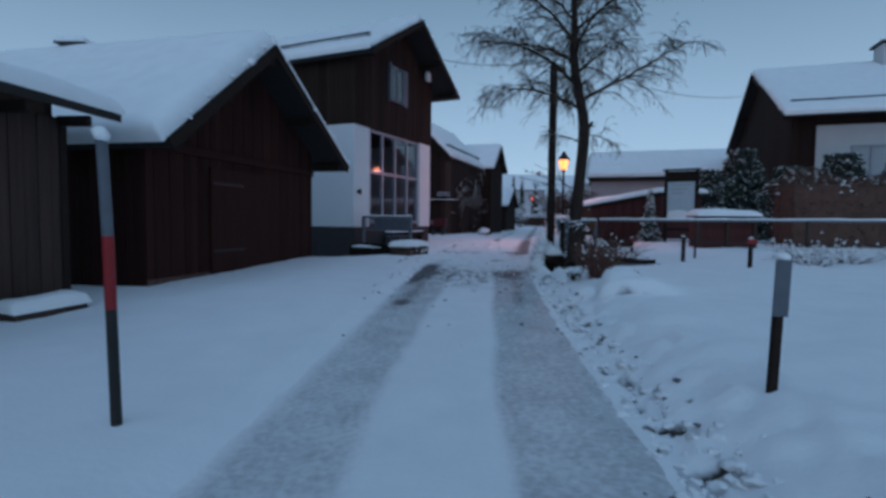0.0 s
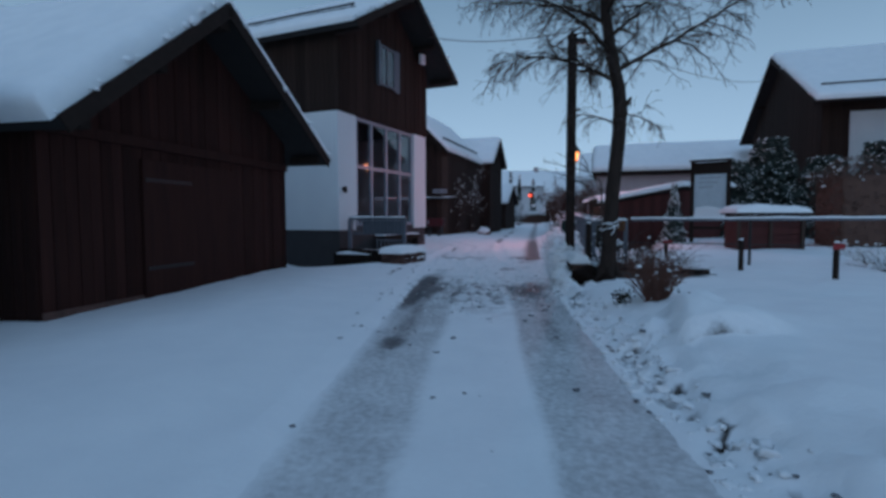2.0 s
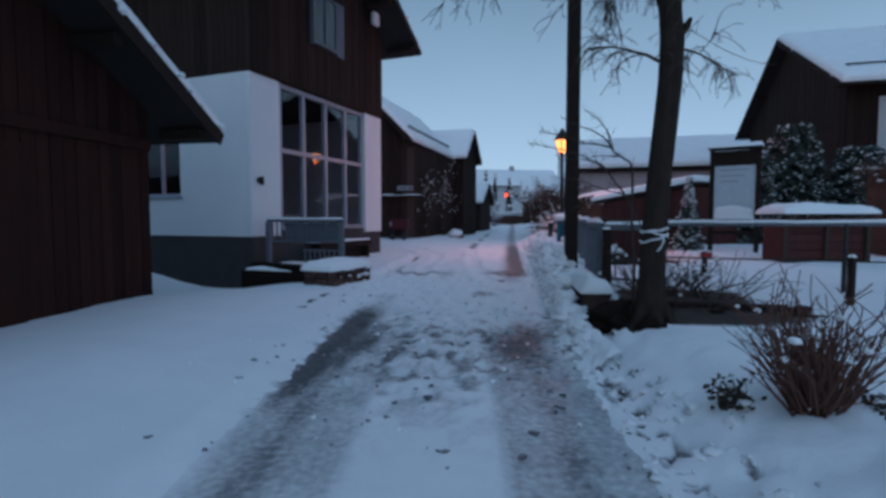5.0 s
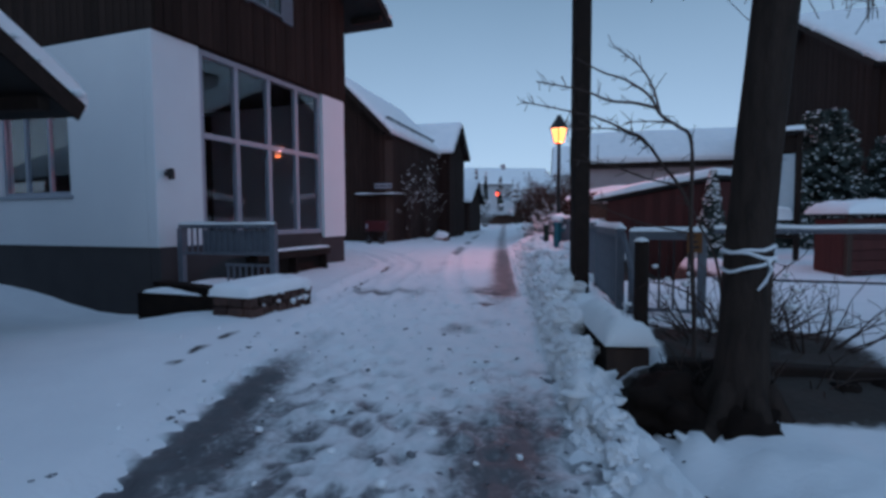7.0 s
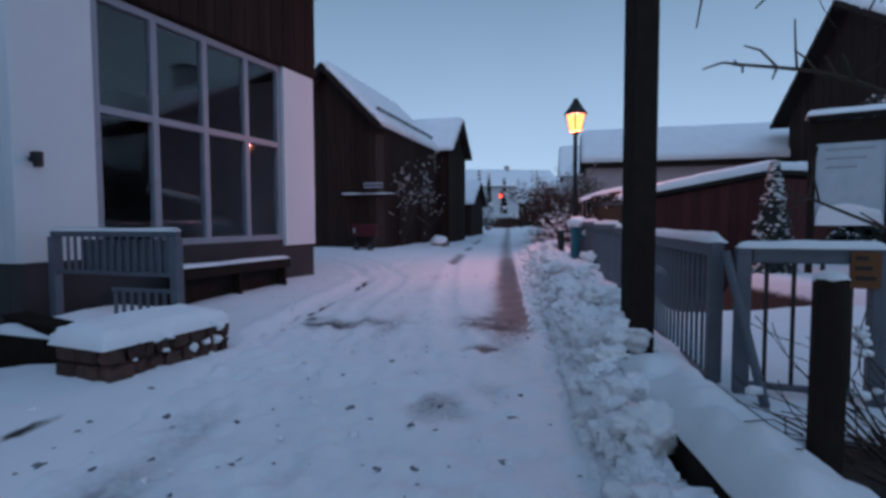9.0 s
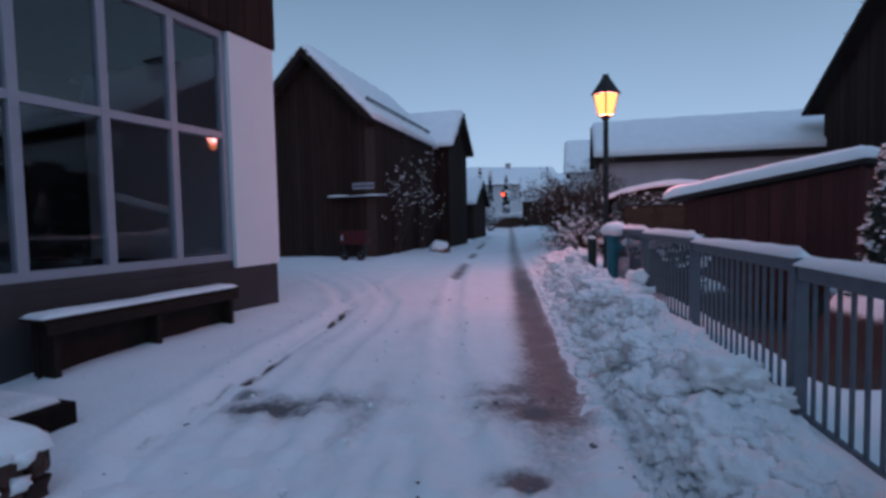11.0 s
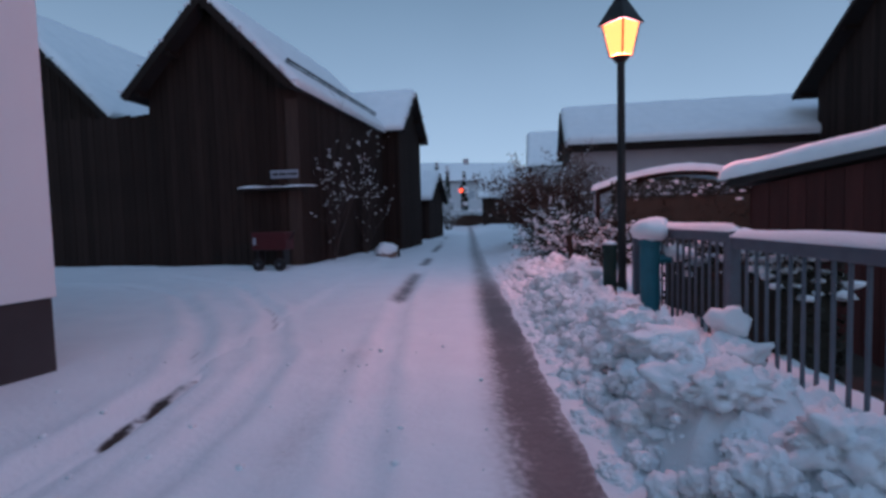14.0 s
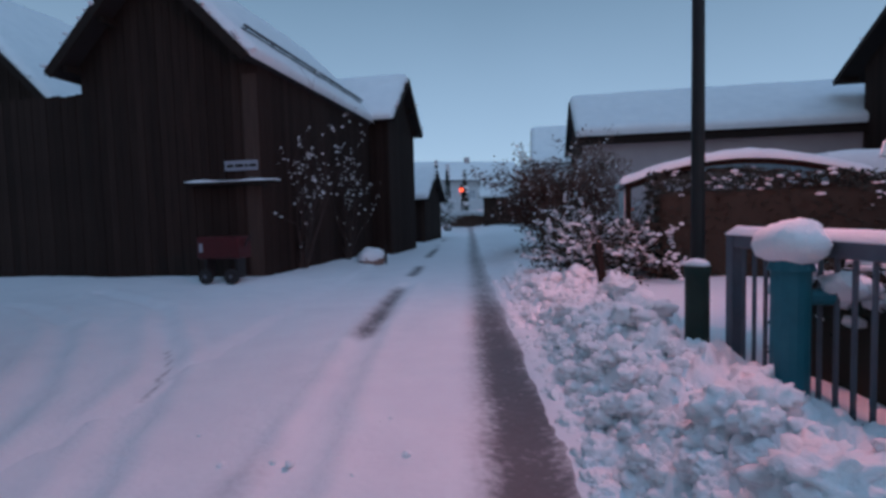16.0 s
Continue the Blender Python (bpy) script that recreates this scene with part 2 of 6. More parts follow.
def snow_sheet(lx, ly, thick, place, r=0.18, step=0.18, rough=0.04, seed=0.0, soft=(1, 1, 1, 1)):
    """A blanket of snow lx by ly with rolled edges; place(x, y, h) maps it. soft: which edges roll (x0, x1, y0, y1)."""
    nx, ny = max(4, min(70, int(lx / step))), max(4, min(70, int(ly / step)))
    vs, fs = [], []

    def spread(n, length):
        k = [0.0, 0.02, 0.06, 0.13] if length > 0.6 else [0.0, 0.06]
        inner = [k[-1] + (length - 2 * k[-1]) * i / n for i in range(n + 1)]
        return k[:-1] + inner + [length - c for c in k[-2::-1]]
    xs, ys = spread(nx, lx), spread(ny, ly)
    for y in ys:
        for x in xs:
            d = 9.0
            for on, e in zip(soft, (x, lx - x, y, ly - y)):
                if on:
                    d = min(d, e)
            f = min(1.0, d / r)
            h = thick * math.sqrt(max(0.0, 1 - (1 - f) ** 2))
            h += (rough * nz(x, y, seed, 1.3) + 0.4 * rough * nz(x, y, seed + 3, 5)) * f
            vs.append(place(x, y, h))
    w = len(xs)
    for j in range(len(ys) - 1):
        for i in range(w - 1):
            a = j * w + i
            fs.append((a, a + 1, a + w + 1, a + w))
    n0 = len(vs)
    for y in ys:
        for x in xs:
            vs.append(place(x, y, -0.01))
    for j in range(len(ys) - 1):
        for i in range(w - 1):
            a = n0 + j * w + i
            fs.append((a + w, a + w + 1, a + 1, a))
    rim = list(range(w)) + [j * w + w - 1 for j in range(1, len(ys))] + [(len(ys) - 1) * w + i for i in range(w - 2, -1, -1)] + [j * w for j in range(len(ys) - 2, 0, -1)]
    for a, b in zip(rim, rim[1:] + rim[:1]):
        fs.append((b, a, a + n0, b + n0))
    return vs, fs


def clump(vs, fs, c, r, squash=0.75, rough=0.35, seed=0.0, fine=1):
    """Adds one uneven lump to a list of corners and faces."""
    bm = bmesh.new()
    bmesh.ops.create_icosphere(bm, subdivisions=fine, radius=1.0)
    n0 = len(vs)
    for v in bm.verts:
        if fine > 3:
            k = 1 + rough * (0.8 * nz(v.co.x * 1.3 + seed, v.co.y * 1.3, v.co.z * 1.3) + 0.8 * abs(nz(v.co.x * 2.9 + seed, v.co.y * 2.9, v.co.z * 2.9)) + 0.45 * nz(v.co.x * 5 + seed, v.co.y * 5, v.co.z * 5) + 0.15 * nz(v.co.x * 11 + seed, v.co.y * 11, v.co.z * 11))
            vs.append((c[0] + r * k * v.co.x, c[1] + r * k * v.co.y, c[2] + r * k * squash * v.co.z))
            continue
        k = 1 + rough * (nz(v.co.x * 1.2 + seed, v.co.y * 1.2, v.co.z * 1.2 + seed) + (0.55 * nz(v.co.x * 3.1 + seed, v.co.y * 3.1, v.co.z * 3.1) + 0.3 * nz(v.co.x * 7 + seed, v.co.y * 7, v.co.z * 7) if fine > 1 else 0.0))
        vs.append((c[0] + r * k * v.co.x, c[1] + r * k * v.co.y, c[2] + r * k * squash * v.co.z))
    for f in bm.faces:
        fs.append([n0 + v.index for v in f.verts])
    bm.free()

# ---- the lie of the land ----
R_EDGE = [(-40, -0.9), (-3, 1.05), (2.5, 1.32), (6.6, 1.60), (11.5, 2.07), (16, 2.75), (21.2, 3.70), (25, 4.40), (29.2, 5.16), (37.6, 6.75), (60, 11.2), (110, 21.0), (400, 78)]
L_EDGE = [(-40, -3.6), (-3, -1.85), (2.5, -1.50), (7.1, -1.17), (10.5, -0.92), (14.6, -0.55), (19.6, 0.0), (24, 0.75), (32, 2.30), (37.6, 3.40), (60, 7.8), (110, 17.4), (400, 74)]


def lerp(table, y):
    for (a, p), (b, q) in zip(table, table[1:]):
        if y <= b:
            return p + (q - p) * (y - a) / (b - a)
    return table[-1][1]


def smooth(a, b, v):
    f = min(1.0, max(0.0, (v - a) / (b - a)))
    return f * f * (3 - 2 * f)


def road_z(y):
    if y < 24:
        return 0.019 * y
    if y < 40:
        return 0.456 + 0.004 * (y - 24)
    return 0.52 + 0.0125 * (min(y, 220) - 40)


DENTS = {}
_r = random.Random(77)
for _k in range(150):
    _y = _r.uniform(2.5, 12.6)
    DENTS.setdefault(int(_y * 2), []).append((lerp(R_EDGE, _y) + max(0.03, _r.gauss(0.15, 0.11)), _y, _r.uniform(0.04, 0.07), _r.uniform(0.07, 0.12)))


def dents(x, y):
    """Footprint-like pits in the verge."""
    d = 0.0
    for c in range(int(y * 2) - 1, int(y * 2) + 2):
        for px, py, sx, sy in DENTS.get(c, ()):
            d = max(d, math.exp(-((x - px) / sx) ** 2 - ((y - py) / sy) ** 2))
    return d


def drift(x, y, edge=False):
    """Two overhanging lips in the snow of the verge: their rise, or with edge the weight of the shade painted at their
    foot.
    """
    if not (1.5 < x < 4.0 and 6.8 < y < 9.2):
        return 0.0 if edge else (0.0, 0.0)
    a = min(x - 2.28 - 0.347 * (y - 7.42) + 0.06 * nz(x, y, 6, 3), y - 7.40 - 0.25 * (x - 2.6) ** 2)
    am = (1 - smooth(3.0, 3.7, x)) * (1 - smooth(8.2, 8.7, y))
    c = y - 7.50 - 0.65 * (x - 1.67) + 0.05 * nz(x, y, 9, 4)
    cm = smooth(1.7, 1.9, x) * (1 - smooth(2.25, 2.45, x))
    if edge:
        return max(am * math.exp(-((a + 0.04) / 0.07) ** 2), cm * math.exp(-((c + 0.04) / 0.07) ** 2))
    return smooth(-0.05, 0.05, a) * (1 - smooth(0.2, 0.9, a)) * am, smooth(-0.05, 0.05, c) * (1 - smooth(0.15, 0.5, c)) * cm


FENCE_LINE = [(14.0, 3.4), (14.86, 3.53), (19.45, 4.72), (21.55, 5.15), (23.8, 5.52)]


def ditch(x, y):
    """The dark channel of the stream between fence and shed."""
    if not (17 < y < 23.5 and 4 < x < 9.5):
        return 0.0
    return smooth(0.35, 0.75, x - lerp(FENCE_LINE, y)) * smooth(17.4, 18.3, y) * (1 - smooth(22.9, 23.3, y)) * (1 - smooth(7.3, 8.0, x - 1.2 * smooth(21.2, 21.8, y)))


def ground_z(x, y):
    """The snow's top beside the road."""
    r, l = x - lerp(R_EDGE, y), lerp(L_EDGE, y) - x
    z = road_z(y)
    if r > 0:
        side = 0.27 * smooth(0.0, 1.1, r) + 0.05 * smooth(1, 5, r)
        side += 0.05 * nz(x, y, 0, 0.9) * smooth(0, 1, r) + 0.02 * nz(x, y, 5, 3) * smooth(0, 0.4, r)
        lumps = (1 - smooth(0.5, 1.6, r)) * smooth(0.0, 0.2, r) * (1 - smooth(13, 15, y))
        side += lumps * (0.11 * abs(nz(x, y, 2, 3.6)) + 0.07 * nz(x, y, 9, 7))
        side += 0.05 * math.exp(-((x - 2.6) ** 2 + (y - 7.9) ** 2) / 0.30) - 0.07 * math.exp(-((x - 2.35) ** 2 + (y - 6.6) ** 2) / 0.12) + 0.12 * math.exp(-((x - 3.2) ** 2 + (y - 8.3) ** 2) / 0.3)
        if 2 < y < 13.2 and r < 0.9:
            side -= 0.11 * dents(x, y) * smooth(0.0, 0.06, r)
        lip, ledge = drift(x, y)
        side += 0.19 * lip + 0.12 * ledge
        return z + side - 0.8 * ditch(x, y)
    if l > 0:
        gap = smooth(22.5, 24.5, y) * (1 - smooth(31.0, 32.5, y))
        side = -0.45 * math.exp(-((x + 4.2) / 2.2) ** 2 - ((y - 17.7) / 1.8) ** 2) * smooth(0.2, 1.2, l) - 0.08 * math.exp(-((x + 6.6) / 2.4) ** 2 - ((y - 9.0) / 3.6) ** 2) + 0.05 * smooth(0.0, 0.12, l) + 0.09 * smooth(0.1, 1.6, l) + 0.03 * nz(x, y, 4, 0.8) * smooth(0, 1, l) + 0.01 * nz(x, y, 7, 3.5)
        side = side * (1 - 0.55 * gap) + gap * 0.05 * abs(nz(x, y, 3, 1.6)) * (1 - smooth(3, 6, l))
        return z + side + groove(x, y)
    return z


TRACKS = [
    [(-0.3, 17.6), (-0.03, 19.4), (0.15, 20.4), (0.46, 21.8), (0.52, 22.8), (0.09, 24.8), (-1.18, 27.8), (-2.8, 29.7), (-5.5, 31.0)],
    [(0.55, 17.5), (0.75, 19.9), (1.15, 21.8), (1.25, 23.2), (0.85, 25.6), (-0.4, 28.9), (-2.4, 31.2)],
    [(1.95, 17.0), (2.03, 20.0), (2.35, 23.0), (2.85, 27.0), (3.6, 31.0)],
]


def track_off(x, y):
    """The distance to the nearest wheel track that turns off the lane."""
    best = 9.0
    if not (-6 < x < 4 and 16.5 < y < 33):
        return best
    for line in TRACKS:
        for (ax, ay), (bx, by) in zip(line, line[1:]):
            f = max(0.0, min(1.0, ((x - ax) * (bx - ax) + (y - ay) * (by - ay)) / ((bx - ax) ** 2 + (by - ay) ** 2)))
            best = min(best, math.hypot(x - ax - f * (bx - ax), y - ay - f * (by - ay)))
    return best


CRACKS = [[(0.04, 18.95), (0.10, 19.3), (0.19, 19.85)], [(0.44, 21.35), (0.49, 21.74), (0.56, 22.14), (0.60, 22.65)]]


def crack(x, y):
    """Where a turning wheel has cut through to the dark ground."""
    best = 9.0
    if -1.2 < x < 0.9 and 18.5 < y < 27:
        for line in CRACKS:
            for (ax, ay), (bx, by) in zip(line, line[1:]):
                f = max(0.0, min(1.0, ((x - ax) * (bx - ax) + (y - ay) * (by - ay)) / ((bx - ax) ** 2 + (by - ay) ** 2)))
                best = min(best, math.hypot(x - ax - f * (bx - ax), y - ay - f * (by - ay)))
        best += 0.03 * abs(nz(x, y, 2, 6.0))
    return math.exp(-(best / 0.05) ** 2)


def groove(x, y):
    d = track_off(x, y) + 0.06 * nz(x, y, 3, 2.0)
    if d > 0.6:
        return 0.0
    return -0.035 * (1 - smooth(0.08, 0.16, d)) + 0.045 * math.exp(-((d - 0.24) / 0.09) ** 2) * (0.6 + 0.8 * abs(nz(x, y, 1, 3.0)))


def axis_steps(fine0, fine1, step, far0, far1, grow=1.22):
    a = list(np.arange(fine0, fine1 + step / 2, step))
    s, v = step, fine1
    while v < far1:
        s *= grow
        v += s
        a.append(min(v, far1))
    s, v, low = step, fine0, []
    while v > far0:
        s *= grow
        v -= s
        low.append(max(v, far0))
    return [float(c) for c in low[::-1] + a]


def sheet(name, xs, ys, zf, bf, material, label, category):
    vs = [(x, y, zf(x, y)) for y in ys for x in xs]
    w = len(xs)
    fs = [(j * w + i, j * w + i + 1, j * w + w + i + 1, j * w + w + i) for j in range(len(ys) - 1) for i in range(w - 1)]
    ob = raw(name, vs, fs, material)
    at = ob.data.attributes.new("bare", "FLOAT", "POINT")
    at.data.foreach_set("value", [bf(v[0], v[1]) for v in vs])
    return tagged(ob, label, category, kind="structure")


TREE = (3.03, 11.88)


def ground_bare_and_shade(x, y):
    r = x - lerp(R_EDGE, y)
    d = math.hypot((x - 3.45) / 1.35, (y - 12.2 + 0.35 * (x - 3.4)) / 0.62)
    b = 1.1 * (1 - smooth(0.7, 1.25, d))
    u, v = (x - 2.98) * 0.945 - (y - 12.68) * 0.326, (x - 2.98) * 0.326 + (y - 12.68) * 0.945
    b = max(b, 1.1 * smooth(-0.05, 0.12, u) * (1 - smooth(1.5, 2.0, u)) * smooth(-0.6, -0.3, v) * (1 - smooth(1.35, 1.7, v)))
    # shadows between the verge's snow lumps, painted as dark specks
    if r > 0 and y < 15:
        b = max(b, 0.46 * (1 - smooth(0.1, 0.5, r)) * smooth(0.25, 0.6, nz(x, y, 12, 5.0) + 0.22))
    # shade inside the footprint pits, painted dark as well
    if 0 < r < 0.9 and 2 < y < 13.2:
        b = max(b, 0.88 * smooth(0.35, 0.8, dents(x, y)))
    # shade at the foot of the drift lips, painted in with the earth colour
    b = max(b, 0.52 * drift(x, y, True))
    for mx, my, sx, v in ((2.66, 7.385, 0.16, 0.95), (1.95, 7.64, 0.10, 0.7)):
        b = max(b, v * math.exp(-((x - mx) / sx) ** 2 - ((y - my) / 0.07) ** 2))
    if -3 < x and 17 < y < 27:
        d = track_off(x, y)
        b = max(b, 0.6 * (1 - smooth(0.03, 0.08, d)) * smooth(0.05, 0.3, nz(x, y, 7, 0.8)))
    for mx, my, ly in ((-1.19, 13.88, 0.12), (-1.13, 14.36, 0.20), (-1.04, 14.98, 0.24)):
        b = max(b, 1.25 * math.exp(-((x - mx - 0.13 * (y - my)) / 0.055) ** 2 - ((y - my) / ly) ** 4))
    b = max(b, 1.3 * crack(x, y))
    b = max(b, 1.2 * smooth(0.1, 0.5, ditch(x, y)))
    if x < -3.2 and y < 20:
        b = max(b, 0.30 * (1 - smooth(-5.6, -3.4, x)))
    return b


def under_road(x, y):
    """The ground sheet dips below the road's own sheet."""
    inside = min(x - lerp(L_EDGE, y), lerp(R_EDGE, y) - x)
    return ground_z(x, y) - 0.09 * smooth(0.05, 0.3, inside)


xs = axis_steps(-6.0, 8.0, 0.085, -900, 900)
ys = axis_steps(-1.0, 33.0, 0.09, -700, 1500)
ground = sheet("ground", xs, ys, under_road, ground_bare_and_shade, GROUND, "snow-covered village ground with bare earth and painted shade beside the lane", "ground")


def rut(x, y):
    """How far the wheels have worn the snow off the lane."""
    r = lerp(R_EDGE, y) - x
    wob = 0.10 * nz(0, y, 0, 0.35)
    near = 1 - smooth(14.5, 17.5, y)
    wide_a = 1 - smooth(0.46, 0.60, abs(r - 0.42 - wob))
    wide_c = 1 - smooth(0.42, 0.62, abs(r - 2.40 - wob))
    a = math.exp(-((r - 0.50 - wob) / 0.30) ** 2)
    c = math.exp(-((r - 2.40 - wob) / 0.27) ** 2)
    start = 1 - smooth(12.4, 13.2, y)
    b = near * (0.08 + (0.33 + 0.08 * smooth(5, 10, y)) * max(wide_a, 0.9 * wide_c) * start)
    b = max(b, near * start * smooth(5, 9, y) * 0.62 * max(a, c))
    b = max(b, near * 0.95 * math.exp(-((y - 8.3) / 0.42) ** 2 - ((r - 2.42) / 0.2) ** 2))
    b = max(b, near * 0.95 * math.exp(-((y - 12.0) / 1.2) ** 2) * max(a, c))
    b = max(b, near * math.exp(-((y - 11.9) / 2.0) ** 2) * (0.26 + 0.55 * smooth(-0.1, 0.32, 0.7 * nz(x, y, 1, 4.6) + 0.5 * nz(x, y, 3, 11))))
    b = max(b, (1.25 - 0.5 * smooth(13.2, 14.4, y)) * math.exp(-((y - 12.3) / 2.2) ** 4 - ((r - 2.66) / 0.29) ** 2), 0.95 * math.exp(-((y - 11.8) / 0.9) ** 2 - ((r - 0.6) / 0.4) ** 2))
    for px, py, w, h, k in ((0.0, 18.55, 0.25, 0.28, 1.05), (0.71, 18.3, 0.28, 0.2, 1.05), (2.62, 18.0, 0.34, 0.45, 1.05), (2.22, 16.95, 0.2, 0.14, 1.2), (0.45, 18.35, 0.85, 0.30, 1.0), (2.55, 18.2, 0.5, 0.6, 1.0), (3.3, 20.0, 0.3, 1.2, 0.9), (-0.05, 15.0, 0.3, 0.5, 0.45)):
        b = max(b, k * math.exp(-((x - px) / w) ** 2 - ((y - py) / h) ** 2) * (0.8 + 0.6 * nz(x, y, 2, 5)))
    far = smooth(16.5, 18.5, y)
    a2 = math.exp(-((r - 0.34 - 0.5 * wob) / 0.30) ** 2)
    c2 = math.exp(-((r - 1.98 - wob) / 0.17) ** 2)
    patch = smooth(-0.2, 0.35, nz(3, y, 0, 0.5))
    b = max(b, 0.10 * far * (0.5 + nz(x, y, 2, 0.9)), far * a2 * (1.05 - 0.45 * smooth(25, 30, y)), far * c2 * 0.72 * patch * (1 - smooth(45, 60, y)))
    b = max(b, 0.85 * math.exp(-((y - 18.6) / 1.7) ** 2 - ((r - 0.45) / 0.28) ** 2))
    b = max(b, 1.2 * crack(x, y))
    b = max(b, 0.6 * math.exp(-((y - 15.6) / 0.8) ** 2 - ((r - 1.0) / 0.5) ** 2) * smooth(-0.2, 0.3, nz(x, y, 5, 2)))
    return b


def lane_z(x, y):
    z = road_z(y) - 0.035 * rut(x, y) + 0.012 * nz(x, y, 1, 2.2)
    slush = smooth(9, 11.5, y) * (1 - smooth(17, 20, y))
    z += 0.06 * slush * abs(nz(x, y, 6, 4.0)) + 0.05 * slush * nz(x, y, 8, 8)
    z += 0.02 * smooth(18, 22, y) * nz(x, y, 2, 1.1) + 0.6 * groove(x, y)
    return z + 0.006 * nz(x, y, 4, 9)


road_ys = axis_steps(-1.0, 34.0, 0.06, -40, 400, 1.12)
cols = 64
rv, rb = [], []
for y in road_ys:
    l, r = lerp(L_EDGE, y) - 0.12, lerp(R_EDGE, y) + 0.10
    for i in range(cols + 1):
        x = l + (r - l) * i / cols
        edge = min(i, cols - i) / 2.0
        rv.append((x, y, lane_z(x, y) - 0.05 * (1 - min(1.0, edge))))
        rb.append(rut(x, y) * smooth(0.10, 0.40, x - l))
rf = [(j * (cols + 1) + i, j * (cols + 1) + i + 1, (j + 1) * (cols + 1) + i + 1, (j + 1) * (cols + 1) + i) for j in range(len(road_ys) - 1) for i in range(cols)]
road = raw("road", rv, rf, ROAD)
road.data.attributes.new("bare", "FLOAT", "POINT").data.foreach_set("value", rb)
tagged(road, "narrow village lane under packed snow with worn dark wheel tracks", "road", kind="structure")


# ---- gabled buildings ----
def gabled(name, label, category, pl, pr, ze, zp, go, eo, depth, base, wall, board=0.2, snow=0.22, back=0.5, side_boards=True, clad_from=None, ridge=0.5, guard=0.0, plain=False, zl=None):
    """A gabled house. pl, pr: the front corners of the eaves in plan; ze, zp: heights of eaves and ridge; go, eo: overhangs of gable and eaves (left, right).
    clad_from: height where the boards begin, above a floor of another material."""
    pl, pr = Vector(pl), Vector(pr)
    wr = (pr - pl).length
    yaw = math.degrees(math.atan2(pr.y - pl.y, pr.x - pl.x))
    h = thing(name, pose(pl.x, pl.y, base, 0, 0, yaw), label, category)
    zl = (ze if zl is None else zl) - base
    ze, zp = ze - base, zp - base
    xm = wr * ridge
    x0, x1 = eo[0], wr - eo[1]
    th = 0.16

    def under(x):
        return (zl + (zp - zl) * x / xm if x < xm else zp - (zp - ze) * (x - xm) / (wr - xm)) - th - 0.02
    low = -0.5 if clad_from is None else clad_from - base
    t = 0.18
    # front wall core, side walls, back wall
    core = [(x0, low), (x1, low), (x1, under(x1))] + [(xm, under(xm)), (x0, under(x0))]
    part("front_wall", prism(core, go, go + t), wall, h)
    part("back_wall", prism([(x0, -0.5), (x1, -0.5), (x1, under(x1)), (xm, under(xm)), (x0, under(x0))], depth - t, depth), wall, h)
    for sx, a, b in ((x0, x0, x0 + t), (x1, x1 - t, x1)):
        part("side_wall", boxed(a, b, go + t, depth - t, low, min(under(a), under(b))), wall, h)
    if not plain:
        # upright boards over the front, each with its own top cut
        n = int((x1 - x0) / board)
        bw = (x1 - x0) / n
        for i in range(n):
            a, b = x0 + i * bw + 0.006, x0 + (i + 1) * bw - 0.006
            pts = [(a, low + 0.02), (b, low + 0.02), (b, under(b))] + ([(xm, under(xm))] if a < xm < b else []) + [(a, under(a))]
            part("board", prism(pts, go - 0.028 - 0.006 * (i % 2), go), wall, h)
        if side_boards:
            hgt = min(under(x0), under(x1))
            m = int(min(depth - go, 9.0) / board)
            me_side = None
            for left in ((True, False)):
                for i in range(m):
                    y = go + i * board
                    if me_side is None:
                        ob = part("board", boxed(-0.028, 0, 0.006, board - 0.006, low + 0.02, hgt - 0.02), wall, h)
                        me_side = ob.data
                    else:
                        ob = new("board", me_side)
                        ob.parent = h
                    ob.location = (x0 if left else x1 + 0.028, y, 0)
    # roof slopes, barge boards, snow
    for right in (False, True):
        xe = wr if right else 0.0
        zk = ze if right else zl
        L = math.hypot(xe - xm, zp - zk)
        ax, az = (xe - xm) / L, (zk - zp) / L
        nx_, nz_ = (-az if ax > 0 else az), abs(ax)

        def place(s, y, hh, ax=ax, az=az, nx_=nx_, nz_=nz_):
            return (xm + ax * s + nx_ * hh, y, zp + az * s + nz_ * hh)
        bm = bmesh.new()
        quad = [place(*c) for c in ((0, 0, 0), (L, 0, 0), (L, depth + back, 0), (0, depth + back, 0), (0, 0, -th), (L, 0, -th), (L, depth + back, -th), (0, depth + back, -th))]
        vv = [bm.verts.new(c) for c in quad]
        for f in ((0, 1, 2, 3), (7, 6, 5, 4), (0, 4, 5, 1), (1, 5, 6, 2), (2, 6, 7, 3), (3, 7, 4, 0)):
            bm.faces.new([vv[k] for k in f])
        part("roof_slope", bm, ROOF, h)
        barge = bmesh.new()
        vv = [barge.verts.new(place(s, y, hh)) for y in (-0.035, -0.003) for s, hh in ((0, 0.02), (L + 0.01, 0.02), (L + 0.01, -0.2), (0, -0.2))]
        for f in ((0, 1, 2, 3), (7, 6, 5, 4), (0, 4, 5, 1), (1, 5, 6, 2), (2, 6, 7, 3), (3, 7, 4, 0)):
            barge.faces.new([vv[k] for k in f])
        part("barge_board", barge, BEAM, h)
        vs, fs = snow_sheet(L + 0.1, depth + back - 0.02, snow, lambda s, y, hh, place=place: place(s, y + 0.02, hh + 0.012), r=0.22, step=0.22, seed=pl.x + (5 if right else 0), soft=(0, 1, 1, 1))
        raw("roof_snow", vs, fs, SNOW, h, "thick fresh snow lying on the roof")
